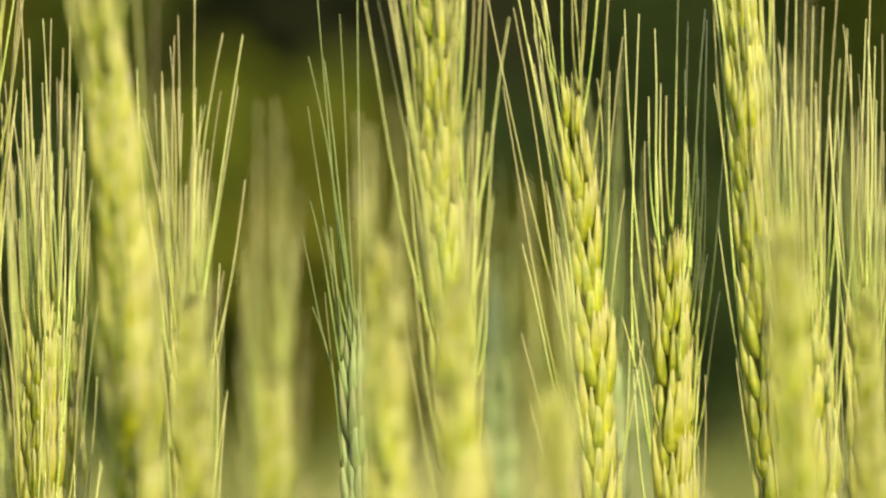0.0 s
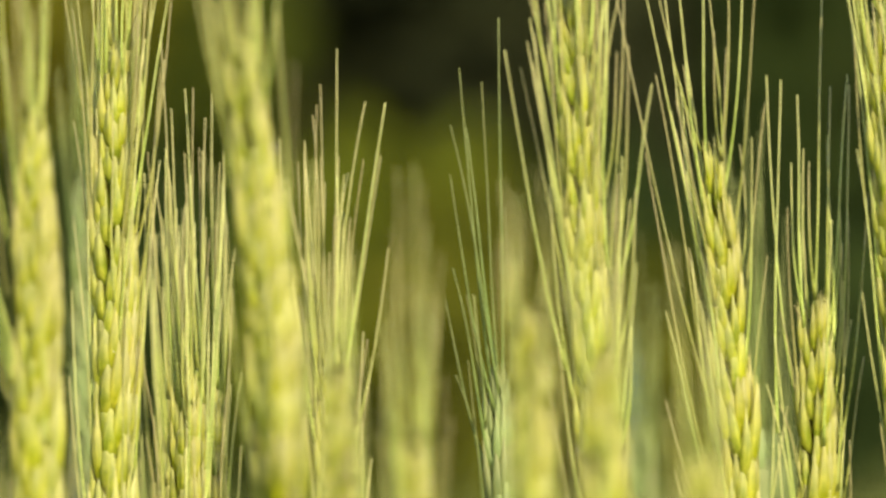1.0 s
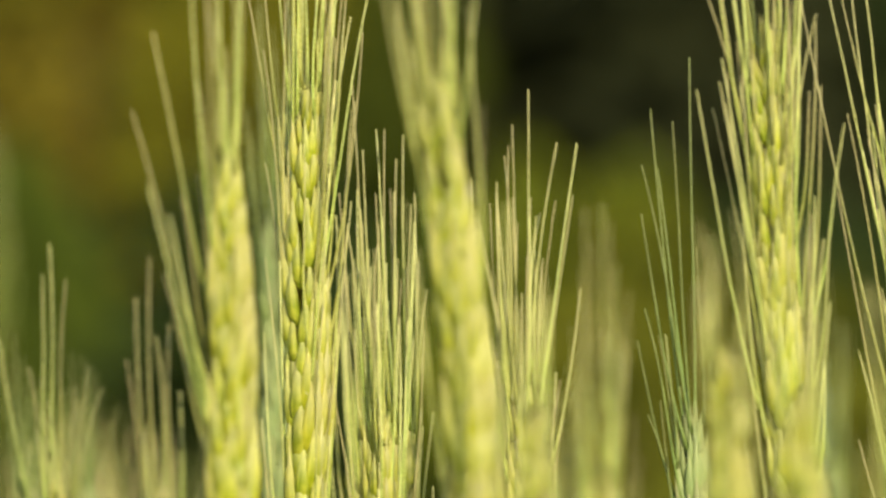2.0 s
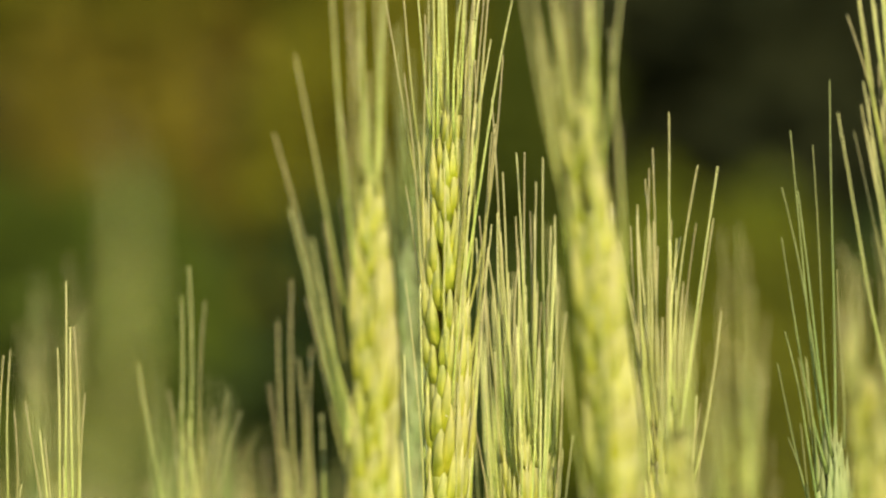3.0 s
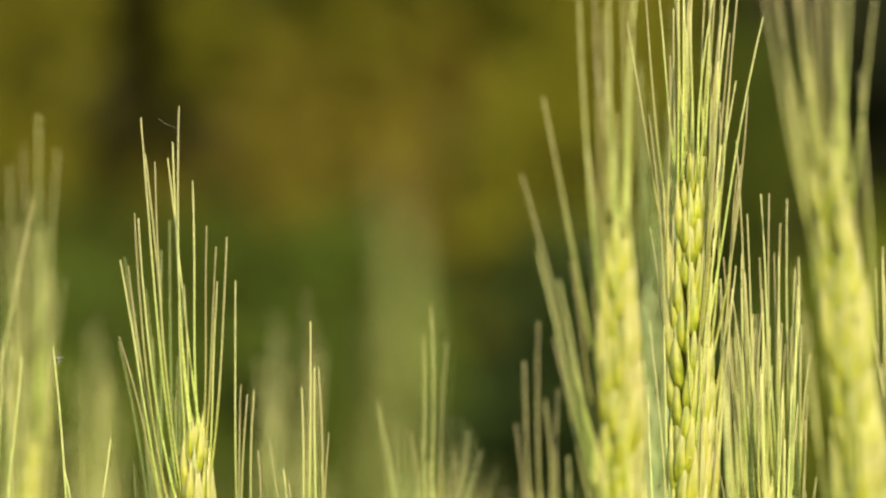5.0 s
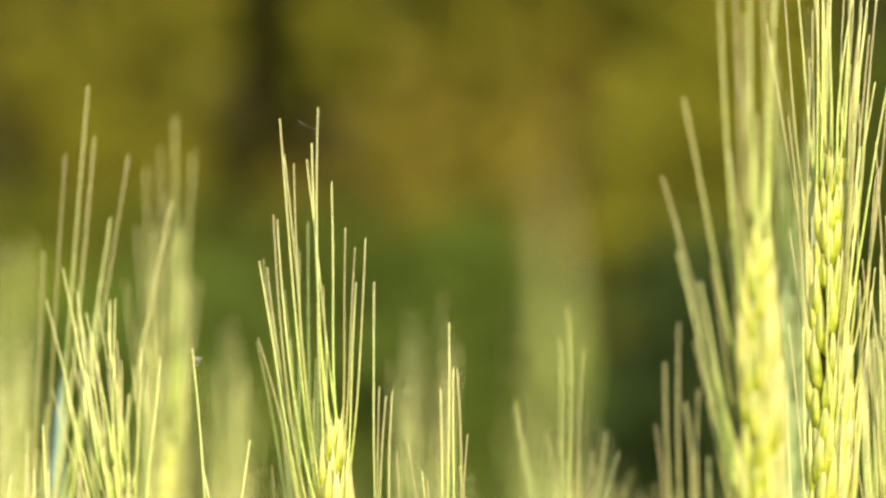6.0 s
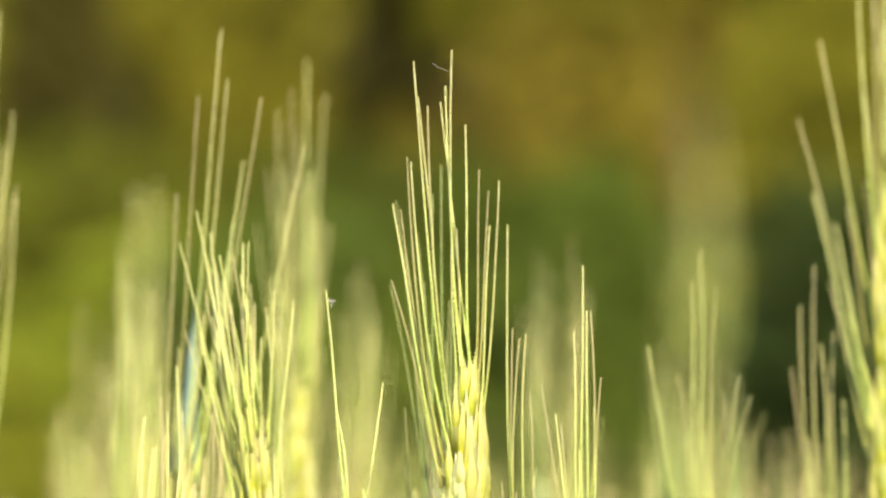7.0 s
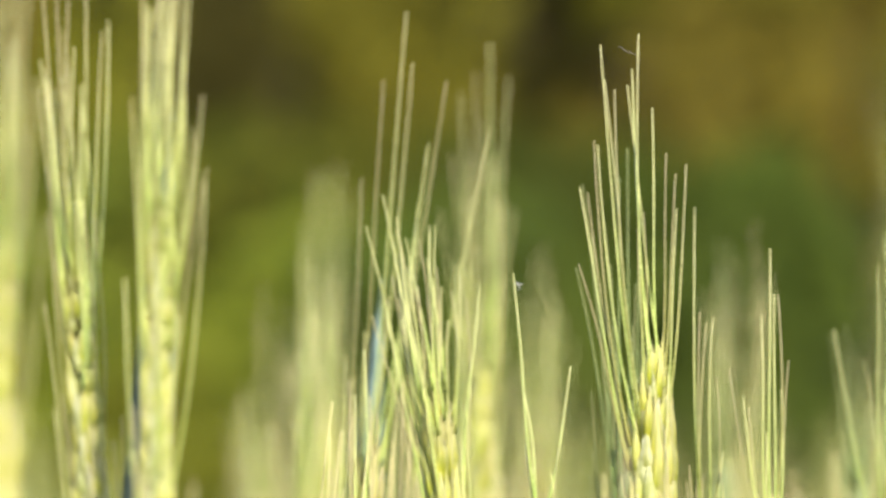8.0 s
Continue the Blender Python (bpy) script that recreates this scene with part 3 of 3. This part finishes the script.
stalk((-0.0162, 1.750, 0.9355), (-0.0159, 1.750, 0.9245), face=30, awn=0.028, spread=0.8, seed=28, thin=0.7,
      label="short green wheat ear deeper in the field",
      beard=((2, -1.1, -0.1, 52), (2, 1.1, 1.8, 44), (4, -1.9, -1.0, 47), (7, -2.5, -6.6, 30), (9, 2.6, 8.2, 32), (11, 3.1, 13.0, 30), (13, -3.6, -12.1, 43),))
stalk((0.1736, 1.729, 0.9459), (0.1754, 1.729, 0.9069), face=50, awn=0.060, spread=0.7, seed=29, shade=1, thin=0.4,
      label="shade-coloured bluish-green wheat ear behind a sunlit one",
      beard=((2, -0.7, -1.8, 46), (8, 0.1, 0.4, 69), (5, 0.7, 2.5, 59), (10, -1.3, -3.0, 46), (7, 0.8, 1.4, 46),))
stalk((-0.1822, 2.280, 0.9453), (-0.1814, 2.280, 0.9190), face=30, awn=0.050, spread=0.8, seed=31, thin=0.45,
      label="pale wheat ear deeper in the field",
      beard=((2, -0.2, -2.8, 71), (8, 0.8, 1.8, 80), (5, 0.7, 0.9, 70), (3, 1.7, 4.4, 67), (8, -1.5, -5.3, 55),))
stalk((-0.1568, 1.920, 0.9289), (-0.1564, 1.920, 0.9084), face=30, awn=0.045, spread=0.8, seed=33, thin=0.45,
      label="pale wheat ear deeper in the field",
      beard=((2, -0.5, -1.2, 59), (8, 0.1, 0.0, 60), (5, 0.6, 1.3, 45), (3, -1.1, -2.6, 42),))
stalk((-0.1880, 2.150, 0.9210), (-0.1875, 2.150, 0.9025), face=30, awn=0.045, spread=1.0, seed=65, thin=0.45,
      label="pale wheat ear deeper in the field",
      beard=((2, -0.3, -2.6, 52), (8, 0.3, -0.8, 66), (5, 0.9, 2.1, 50), (3, 1.4, 3.8, 56),))
stalk((-0.1128, 2.150, 0.9379), (-0.1124, 2.150, 0.9164), face=30, awn=0.045, spread=1.0, seed=32, thin=0.20,
      label="pale wheat ear with reddish awn tips",
      beard=((2, -0.4, -1.5, 51), (8, 0.3, 0.2, 60), (5, 0.7, 3.7, 44), (3, -1.1, -4.1, 34), (8, 1.0, 6.9, 41), (6, 0.4, 1.7, 52),))
stalk((-0.1775, 2.200, 0.9453), (-0.1771, 2.200, 0.9216), face=30, awn=0.045, spread=0.9, seed=66, thin=0.45,
      label="pale wheat ear deeper in the field",
      beard=((2, -0.2, -1.5, 69), (8, 0.5, 0.7, 74), (5, -0.9, -3.7, 58), (3, 0.9, 3.8, 42),))
stalk((-0.0601, 2.050, 0.9345), (-0.0599, 2.050, 0.9170), face=30, awn=0.030, spread=0.4, seed=19, shade=1, thin=0.97,
      label="shade-coloured wheat ear standing behind a sunlit one",
      beard=((2, -0.3, -1.3, 58), (8, 0.1, 0.8, 63), (7, -0.9, -4.1, 43), (9, 0.5, 4.5, 37),))
stalk((0.0331, 1.817, 1.0013), (0.0340, 1.817, 0.9513), face=30, awn=0.055, spread=0.4, seed=35, shade=1, flag=0.142, fat=0.9, thin=0.6,
      label="shade-coloured bluish-green wheat ear between two sunlit ones",
      beard=((3, -0.3, -3.3, 26), (3, 0.2, 4.6, 23),))
stalk((0.0081, 1.470, 0.9321), (0.0082, 1.470, 0.9220), face=40, awn=0.026, spread=1.0, seed=37, thin=0.7,
      label="low wheat ear at the foot of taller ones",
      beard=((3, -0.9, -2.8, 48), (6, -1.7, -5.3, 44), (2, -0.6, -2.6, 33), (10, -2.4, -7.8, 37), (8, 0.8, -0.8, 41), (2, 1.4, 1.7, 23),))
stalk((0.0500, 1.619, 0.9531), (0.0503, 1.619, 0.9317), face=40, awn=0.046, spread=0.8, seed=14, thin=0.1,
      label="low wheat ear with a wide brush of awns",
      beard=((2, -0.9, -3.5, 65), (8, -0.5, -2.4, 56), (5, 0.2, -0.2, 57), (3, 0.9, 0.7, 55), (7, -1.5, -3.0, 47), (11, -2.0, -5.2, 44), (8, -0.8, -1.5, 36),))
stalk((0.0551, 1.642, 0.9519), (0.0553, 1.642, 0.9313), face=20, awn=0.046, spread=0.7, seed=15, thin=0.1,
      label="low wheat ear with a wide brush of awns",
      beard=((2, -0.1, -0.4, 50), (8, 0.5, 0.5, 61), (3, -0.7, -1.2, 45), (6, 0.8, 2.3, 45), (9, 0.6, 1.9, 36), (9, -1.1, -2.3, 36), (14, 1.4, 3.7, 34),))
stalk((0.0490, 1.698, 0.9448), (0.0492, 1.698, 0.9281), face=60, awn=0.046, spread=0.9, seed=41, thin=0.1,
      label="low wheat ear with a wide brush of awns",
      beard=((4, -1.0, -4.4, 47), (5, -0.5, -4.3, 36), (5, -0.3, -1.5, 41), (4, 0.5, 2.4, 32),))
stalk((-0.0525, 1.627, 0.9300), (-0.0523, 1.627, 0.9198), face=30, awn=0.022, spread=0.5, seed=18, thin=0.70,
      label="low wheat ear with a narrow beard",
      beard=((2, -0.9, -1.7, 60), (8, -0.2, -0.3, 43), (5, 0.5, 0.7, 41), (3, 0.6, 2.5, 27), (2, -0.5, -1.5, 39),))
stalk((-0.0393, 1.610, 0.9314), (-0.0391, 1.610, 0.9214), face=30, awn=0.022, spread=0.5, seed=17, thin=0.70,
      label="low wheat ear with a narrow beard",
      beard=((2, -0.1, -0.3, 50), (8, 0.2, 0.2, 47), (2, 0.4, 1.2, 41), (6, 0.9, 4.2, 32), (7, 0.6, 2.5, 27), (8, -1.0, -8.4, 25), (10, -1.7, -11.4, 35), (9, -1.2, -9.4, 28), (7, -0.6, -2.1, 42),))
stalk((-0.1100, 1.662, 0.9525), (-0.1083, 1.662, 0.9351), face=50, awn=0.042, spread=0.9, seed=71, messy=0.35, thin=0.15,
      label="wheat ear with tangled crossing awns",
      beard=((8, -1.2, -12.2, 48), (14, -2.9, -15.0, 48), (17, -3.5, -19.4, 33), (10, -1.2, -12.3, 40), (9, -0.4, -11.5, 34), (9, -0.2, -9.2, 34), (10, 0.7, -6.6, 40), (14, 1.3, -3.0, 38), (15, -1.4, -11.5, 30), (16, -2.2, -11.5, 39), (17, 0.2, -0.4, 37), (3, -0.8, -10.8, 38), (5, 0.0, -9.9, 25), (10, 0.2, -4.9, 28), (8, -1.9, -13.0, 26), (10, 1.1, 2.7, 23),))
stalk((-0.1280, 1.730, 0.9439), (-0.1289, 1.730, 0.9281), face=40, awn=0.035, spread=0.5, seed=72, thin=0.6, flag=0.160, flag_x=0.004,
      label="wheat ear whose awns cross those of another",
      beard=((2, 0.3, 4.6, 91), (6, -2.1, 3.8, 80), (2, 0.6, 6.0, 80), (9, -3.1, 1.3, 62), (8, 1.8, 10.4, 83), (2, 1.4, 10.2, 63), (6, 2.3, 9.1, 53), (6, 10.8, 12.4, 71),))
stalk((-0.1146, 1.900, 0.9616), (-0.1150, 1.900, 0.9347), face=30, awn=0.052, spread=0.6, seed=21, thin=0.2,
      label="pale wheat ear with a reddish-tipped beard",
      beard=((2, 1.0, 1.1, 74), (8, 1.9, 3.9, 72), (5, -0.4, -0.6, 70), (3, -1.1, -3.2, 63), (8, -1.8, -5.4, 54), (8, -2.2, -10.0, 41), (4, 0.0, 0.5, 58), (9, 2.0, 5.2, 44), (7, -0.8, -2.3, 53), (4, 1.1, 3.5, 50),))
fluff_ear = stalk((-0.0846, 1.600, 0.9315), (-0.0841, 1.600, 0.9215), face=30, awn=0.022, spread=0.5, seed=73, thin=0.80,
      label="low wheat ear with a few long awns",
      beard=((2, -0.7, -6.2, 45), (4, 0.5, 10.5, 29), (6, -0.7, -6.4, 25),))
stalk((-0.1211, 1.610, 0.9301), (-0.1212, 1.610, 0.9212), face=30, awn=0.022, spread=0.5, seed=74, thin=0.75,
      label="low wheat ear with a narrow beard",
      beard=((2, 0.2, 0.9, 31), (8, -0.4, -1.0, 28), (2, 0.7, 3.3, 22), (4, -1.1, -3.3, 17),))
stalk((0.0685, 1.380, 0.9533), (0.0698, 1.380, 0.9213), face=25, awn=0.03, spread=0.5, fat=0.7, seed=75, step=0.0046, thin=0.6,
      label="slender sunlit wheat ear near the edge of the field",
      beard=((2, 0.0, -2.9, 17), (8, 0.2, 1.2, 21),))
stalk((-0.0243, 1.840, 0.9332), (-0.0242, 1.840, 0.9215), face=30, awn=0.030, spread=0.9, seed=76, shade=1, thin=0.8,
      label="low shade-coloured wheat ear with a soft brush of awns",
      beard=((3, -1.1, -8.0, 34), (4, -0.7, -7.4, 25), (3, -0.4, -4.5, 20), (3, 0.1, 2.4, 28), (3, 0.5, 6.7, 24), (6, -0.1, -0.9, 34), (3, -0.5, -3.2, 36),))
stalk((-0.0101, 1.860, 0.9342), (-0.0100, 1.860, 0.9224), face=30, awn=0.030, spread=0.9, seed=77, shade=1, thin=0.8,
      label="low shade-coloured wheat ear with a soft brush of awns",
      beard=((3, -0.9, -5.5, 31), (8, -0.3, -1.8, 35), (5, 0.1, 1.0, 30), (4, 0.7, 6.1, 24), (8, 1.5, 13.9, 24), (4, -0.7, -4.4, 25), (4, 0.5, 3.1, 27), (7, -1.4, -8.5, 27),))
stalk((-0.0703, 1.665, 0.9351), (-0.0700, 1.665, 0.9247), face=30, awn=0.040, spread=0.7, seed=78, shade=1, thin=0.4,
      label="shade-coloured wheat ear close behind a sunlit one",
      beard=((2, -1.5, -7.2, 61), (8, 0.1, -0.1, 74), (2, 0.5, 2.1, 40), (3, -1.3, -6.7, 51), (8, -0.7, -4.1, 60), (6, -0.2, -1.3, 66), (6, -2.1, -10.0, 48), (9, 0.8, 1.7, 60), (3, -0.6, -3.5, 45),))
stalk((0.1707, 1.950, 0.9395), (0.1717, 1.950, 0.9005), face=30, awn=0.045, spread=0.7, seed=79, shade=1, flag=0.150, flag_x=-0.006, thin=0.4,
      label="shade-coloured bluish-green wheat ear behind sunlit ones",
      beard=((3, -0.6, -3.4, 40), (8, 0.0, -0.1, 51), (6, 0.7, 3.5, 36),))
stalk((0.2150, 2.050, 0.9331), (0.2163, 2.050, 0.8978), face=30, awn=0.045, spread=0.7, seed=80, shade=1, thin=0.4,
      label="shade-coloured bluish-green wheat ear behind sunlit ones",
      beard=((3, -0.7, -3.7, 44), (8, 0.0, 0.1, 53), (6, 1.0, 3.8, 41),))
stalk((-0.0567, 2.0532, 0.9201), (-0.0574, 2.0532, 0.8909), face=30, awn=0.085, spread=0.5, seed=34,
      label="pale wheat ear deeper in the field")
stalk((-0.0122, 0.8847, 0.9640), (-0.0119, 0.8847, 0.936), face=30, awn=0.022, spread=0.6, seed=27, fat=0.26, thin=0.4, step=0.032,
      label="low wheat ear close to the edge of the field")
# a torn cobweb thread on one beard, a tuft of plant fluff on another
web = [Vector((-0.0701, 1.6183, 1.0200)), Vector((-0.0690, 1.6181, 1.0191)), Vector((-0.0676, 1.6184, 1.0186)), Vector((-0.0663, 1.6183, 1.0181))]
v, f = tube([p - thread_ear.location for p in web], [0.00002, 0.00003, 0.00003, 0.00002], 4)
part("cobweb_thread", mesh("cobweb_thread", v, f, [FLUFF]), thread_ear, label="fine pale cobweb thread")
rnd = random.Random(9)
tuft = []
for i in range(14):
    way = Vector((rnd.gauss(0, 1), rnd.gauss(0, 1), rnd.gauss(0, 1))).normalized() * rnd.uniform(0.0006, 0.0014)
    start = Vector((-0.0890, 1.6, 0.9718)) - fluff_ear.location
    tuft.append((*tube([start, start + way * 0.5 + Vector((0, 0, 0.0002)), start + way], [0.00008, 0.00009, 0.00004], 3), 0))
v, f, idx = join(tuft)
part("fluff", mesh("fluff", v, f, [FLUFF], idx), fluff_ear, label="tuft of white plant fluff")

# ---- the field round them ----
TOP = [(-9, -0.5), (-7, -0.75), (-3.3, -0.8), (-2, -0.65), (-1, -0.4), (-0.3, 0.0), (0.1, 0.2), (0.4, 0.3), (1.0, 0.3), (1.3, 0.05), (2.0, 0.05), (2.8, 0.2),
       (3.2, 0.4), (3.6, 0.4), (4.6, 0.5), (5.2, 0.3), (5.45, -0.7), (5.7, -0.8), (6.3, 0.0), (7.5, 0.4), (10, 0.3)]


# the nearest stalks: their beards veil the lower view on both sides and stay lower in the middle
NEAR_TOP = [(-10, -0.25), (-5.5, -0.35), (-2.6, -0.40), (-1.6, -0.25), (2.4, -0.25), (3.4, -0.35), (4.5, -0.30), (5.4, -0.30), (5.8, -0.80),
            (6.3, 0.00), (10, 0.20)]


def canopy(az, line):
    for (a, p), (b, q) in zip(line, line[1:]):
        if a <= az <= b:
            return p + (q - p) * (az - a) / (b - a)
    return -0.5


models = [plain_stalk(900 + k, 0.96, random.Random(k).uniform(0.055, 0.07), random.Random(k + 50).uniform(0.7, 1.2), k == 5) for k in range(6)]
rng = random.Random(11)
used = 0
for reach, count, drop in (((0.72, 1.25), 100, 1.1), ((1.30, 1.75), 36, 1.6), ((1.80, 2.6), 114, 0.4)):
    for i in range(count):
        az = -9.5 + 19.0 * (i + rng.random()) / count
        d = rng.uniform(*reach)
        el = canopy(az, NEAR_TOP if reach[0] < 1 else TOP) - abs(rng.gauss(0, 0.35)) - drop * rng.random() * 0.6
        z = EYE + d * math.tan(radians(el))
        a = radians(az)
        m = pose(-d * math.sin(a), d * math.cos(a), z - 0.96, 0, 0, rng.uniform(0, 360))
        if used < len(models):
            models[used].matrix_basis = m
        else:
            copy_thing(models[rng.randrange(len(models))], m)
        used += 1


def far_wheat(count):
    """The rest of the field, too dense to count: spindle ears with a few awns on thin stems; the nearer ones keep their scales and beards."""
    r = random.Random(21)
    pieces = []
    for i in range(140):
        az, d, length = radians(-9.5 + 19.0 * (i + r.random()) / 140), r.uniform(2.6, 4.2), r.uniform(0.07, 0.09)
        z = EYE + d * math.tan(radians(canopy(math.degrees(az), TOP) - abs(r.gauss(0, 0.35)) - 0.2 * r.random()))
        m = pose(-d * math.sin(az), d * math.cos(az), z - 0.07 - length, r.gauss(0, 4), r.gauss(0, 4), r.uniform(0, 360))
        for shape, first in ((ear_piece(r, length), 1), (beard_piece(r, length, 0.06, 30, 0.9), 3)):
            pieces.append((*moved(shape[:2], m), first))
        foot = m.translation
        pieces.append((*tube([(foot.x, foot.y, 0), tuple(foot)], [0.0022, 0.0015], 5), 0))
    for i in range(count):
        x, y = r.uniform(-3.4, 3.4), r.uniform(0.75, 9.6)
        top = 0.80 + r.gauss(0, 0.025) - 0.012 * max(0, y - 3)
        if y < 4.0 and abs(math.atan2(x, y)) < radians(10.5):
            continue
        lean = r.gauss(0, 4)
        m = pose(x, y, top - 0.09, r.gauss(0, 4), lean, r.uniform(0, 360))
        pieces.append((*moved(husk(0.09, 0.012, 0.010, 0, 0.004, 5, 4), m), 0))
        pieces.append((*tube([(x, y, 0), (x, y, top - 0.085)], [0.0022, 0.0016], 3), 0))
        for k in range(5):
            b = moved(([(0.0007, 0, 0), (-0.0007, 0.0007, 0), (0, -0.0007, 0), (0.004, 0, 0.07)], [(0, 1, 3), (1, 2, 3), (2, 0, 3)]),
                      m @ pose(0, 0, 0.06 + 0.006 * k, 0, r.uniform(3, 10), k * 72))
            pieces.append((*b, 0))
    v, f, idx = join(pieces)
    return tagged(new("wheat_field", mesh("wheat_field", v, f, [FIELD, GLUME, LEMMA, STRAW], idx)), "dense green wheat stretching back to the hedge", "wheat field", kind="stuff")


far_wheat(7000)


# ---- hedge and trees behind the field ----
def leaf_crown(rnd, rx, ry, rz, count, size):
    vs, fs = [], []
    lumps = [(Vector((rnd.gauss(0, 0.5) * rx, rnd.gauss(0, 0.5) * ry, rnd.uniform(-0.7, 0.8) * rz)), rnd.uniform(0.28, 0.5)) for _ in range(16)]
    for i in range(count):
        c, q = lumps[rnd.randrange(len(lumps))]
        d = Vector((rnd.gauss(0, 1), rnd.gauss(0, 1), rnd.gauss(0, 1))).normalized() * rnd.random() ** 0.45 * q
        p = c + Vector((d.x * rx, d.y * ry, d.z * rz))
        s = size * rnd.uniform(0.6, 1.3)
        m = Euler((rnd.uniform(0, 6.3), rnd.uniform(0, 6.3), rnd.uniform(0, 6.3))).to_matrix()
        o = len(vs)
        for q2 in ((0, -1, 0), (0.45, 0, 0.12), (0, 1, 0), (-0.45, 0, 0.12)):
            vs.append(tuple(p + m @ (Vector(q2) * s)))
        fs += [(o, o + 1, o + 2), (o, o + 2, o + 3)]
    return vs, fs


def shrub(az, dist, base, top, wide, kind, label, seed, name="shrub", leaves=2400):
    """A bush or small tree: branching stems and a crown of many leaves, between two heights."""
    rnd = random.Random(seed)
    a = radians(az)
    root = tagged(new(name), label, name, "trees and shrubs behind the field")
    root.location = (-dist * math.sin(a), dist * math.cos(a), 0)
    mid, rz = (base + top) / 2, (top - base) / 2
    pieces = []
    for k in range(5):
        q = Vector((rnd.gauss(0, 0.35) * wide, rnd.gauss(0, 0.3) * wide, mid + rnd.uniform(0, 0.6) * rz))
        h = Vector((q.x * 0.3, q.y * 0.3, q.z * 0.5))
        w = 0.012 * top + 0.01
        pieces.append((*tube([(rnd.gauss(0, 0.04), rnd.gauss(0, 0.04), -0.02), h, q], [w, w * 0.7, w * 0.25], 6), 0))
    v, f, idx = join(pieces)
    part("trunk", mesh("trunk", v, f, [BARK]), root)
    v, f = leaf_crown(rnd, wide, wide * 0.7, rz, leaves, 0.035 + 0.006 * dist ** 0.5)
    part("crown", mesh("crown", v, f, [FOLIAGE[kind]], smooth=False), root, Matrix.Translation((0, 0, mid)))
    return root


# grass strip and low growth at the field's far edge
for i in range(18):
    az = -9.8 + 1.15 * i
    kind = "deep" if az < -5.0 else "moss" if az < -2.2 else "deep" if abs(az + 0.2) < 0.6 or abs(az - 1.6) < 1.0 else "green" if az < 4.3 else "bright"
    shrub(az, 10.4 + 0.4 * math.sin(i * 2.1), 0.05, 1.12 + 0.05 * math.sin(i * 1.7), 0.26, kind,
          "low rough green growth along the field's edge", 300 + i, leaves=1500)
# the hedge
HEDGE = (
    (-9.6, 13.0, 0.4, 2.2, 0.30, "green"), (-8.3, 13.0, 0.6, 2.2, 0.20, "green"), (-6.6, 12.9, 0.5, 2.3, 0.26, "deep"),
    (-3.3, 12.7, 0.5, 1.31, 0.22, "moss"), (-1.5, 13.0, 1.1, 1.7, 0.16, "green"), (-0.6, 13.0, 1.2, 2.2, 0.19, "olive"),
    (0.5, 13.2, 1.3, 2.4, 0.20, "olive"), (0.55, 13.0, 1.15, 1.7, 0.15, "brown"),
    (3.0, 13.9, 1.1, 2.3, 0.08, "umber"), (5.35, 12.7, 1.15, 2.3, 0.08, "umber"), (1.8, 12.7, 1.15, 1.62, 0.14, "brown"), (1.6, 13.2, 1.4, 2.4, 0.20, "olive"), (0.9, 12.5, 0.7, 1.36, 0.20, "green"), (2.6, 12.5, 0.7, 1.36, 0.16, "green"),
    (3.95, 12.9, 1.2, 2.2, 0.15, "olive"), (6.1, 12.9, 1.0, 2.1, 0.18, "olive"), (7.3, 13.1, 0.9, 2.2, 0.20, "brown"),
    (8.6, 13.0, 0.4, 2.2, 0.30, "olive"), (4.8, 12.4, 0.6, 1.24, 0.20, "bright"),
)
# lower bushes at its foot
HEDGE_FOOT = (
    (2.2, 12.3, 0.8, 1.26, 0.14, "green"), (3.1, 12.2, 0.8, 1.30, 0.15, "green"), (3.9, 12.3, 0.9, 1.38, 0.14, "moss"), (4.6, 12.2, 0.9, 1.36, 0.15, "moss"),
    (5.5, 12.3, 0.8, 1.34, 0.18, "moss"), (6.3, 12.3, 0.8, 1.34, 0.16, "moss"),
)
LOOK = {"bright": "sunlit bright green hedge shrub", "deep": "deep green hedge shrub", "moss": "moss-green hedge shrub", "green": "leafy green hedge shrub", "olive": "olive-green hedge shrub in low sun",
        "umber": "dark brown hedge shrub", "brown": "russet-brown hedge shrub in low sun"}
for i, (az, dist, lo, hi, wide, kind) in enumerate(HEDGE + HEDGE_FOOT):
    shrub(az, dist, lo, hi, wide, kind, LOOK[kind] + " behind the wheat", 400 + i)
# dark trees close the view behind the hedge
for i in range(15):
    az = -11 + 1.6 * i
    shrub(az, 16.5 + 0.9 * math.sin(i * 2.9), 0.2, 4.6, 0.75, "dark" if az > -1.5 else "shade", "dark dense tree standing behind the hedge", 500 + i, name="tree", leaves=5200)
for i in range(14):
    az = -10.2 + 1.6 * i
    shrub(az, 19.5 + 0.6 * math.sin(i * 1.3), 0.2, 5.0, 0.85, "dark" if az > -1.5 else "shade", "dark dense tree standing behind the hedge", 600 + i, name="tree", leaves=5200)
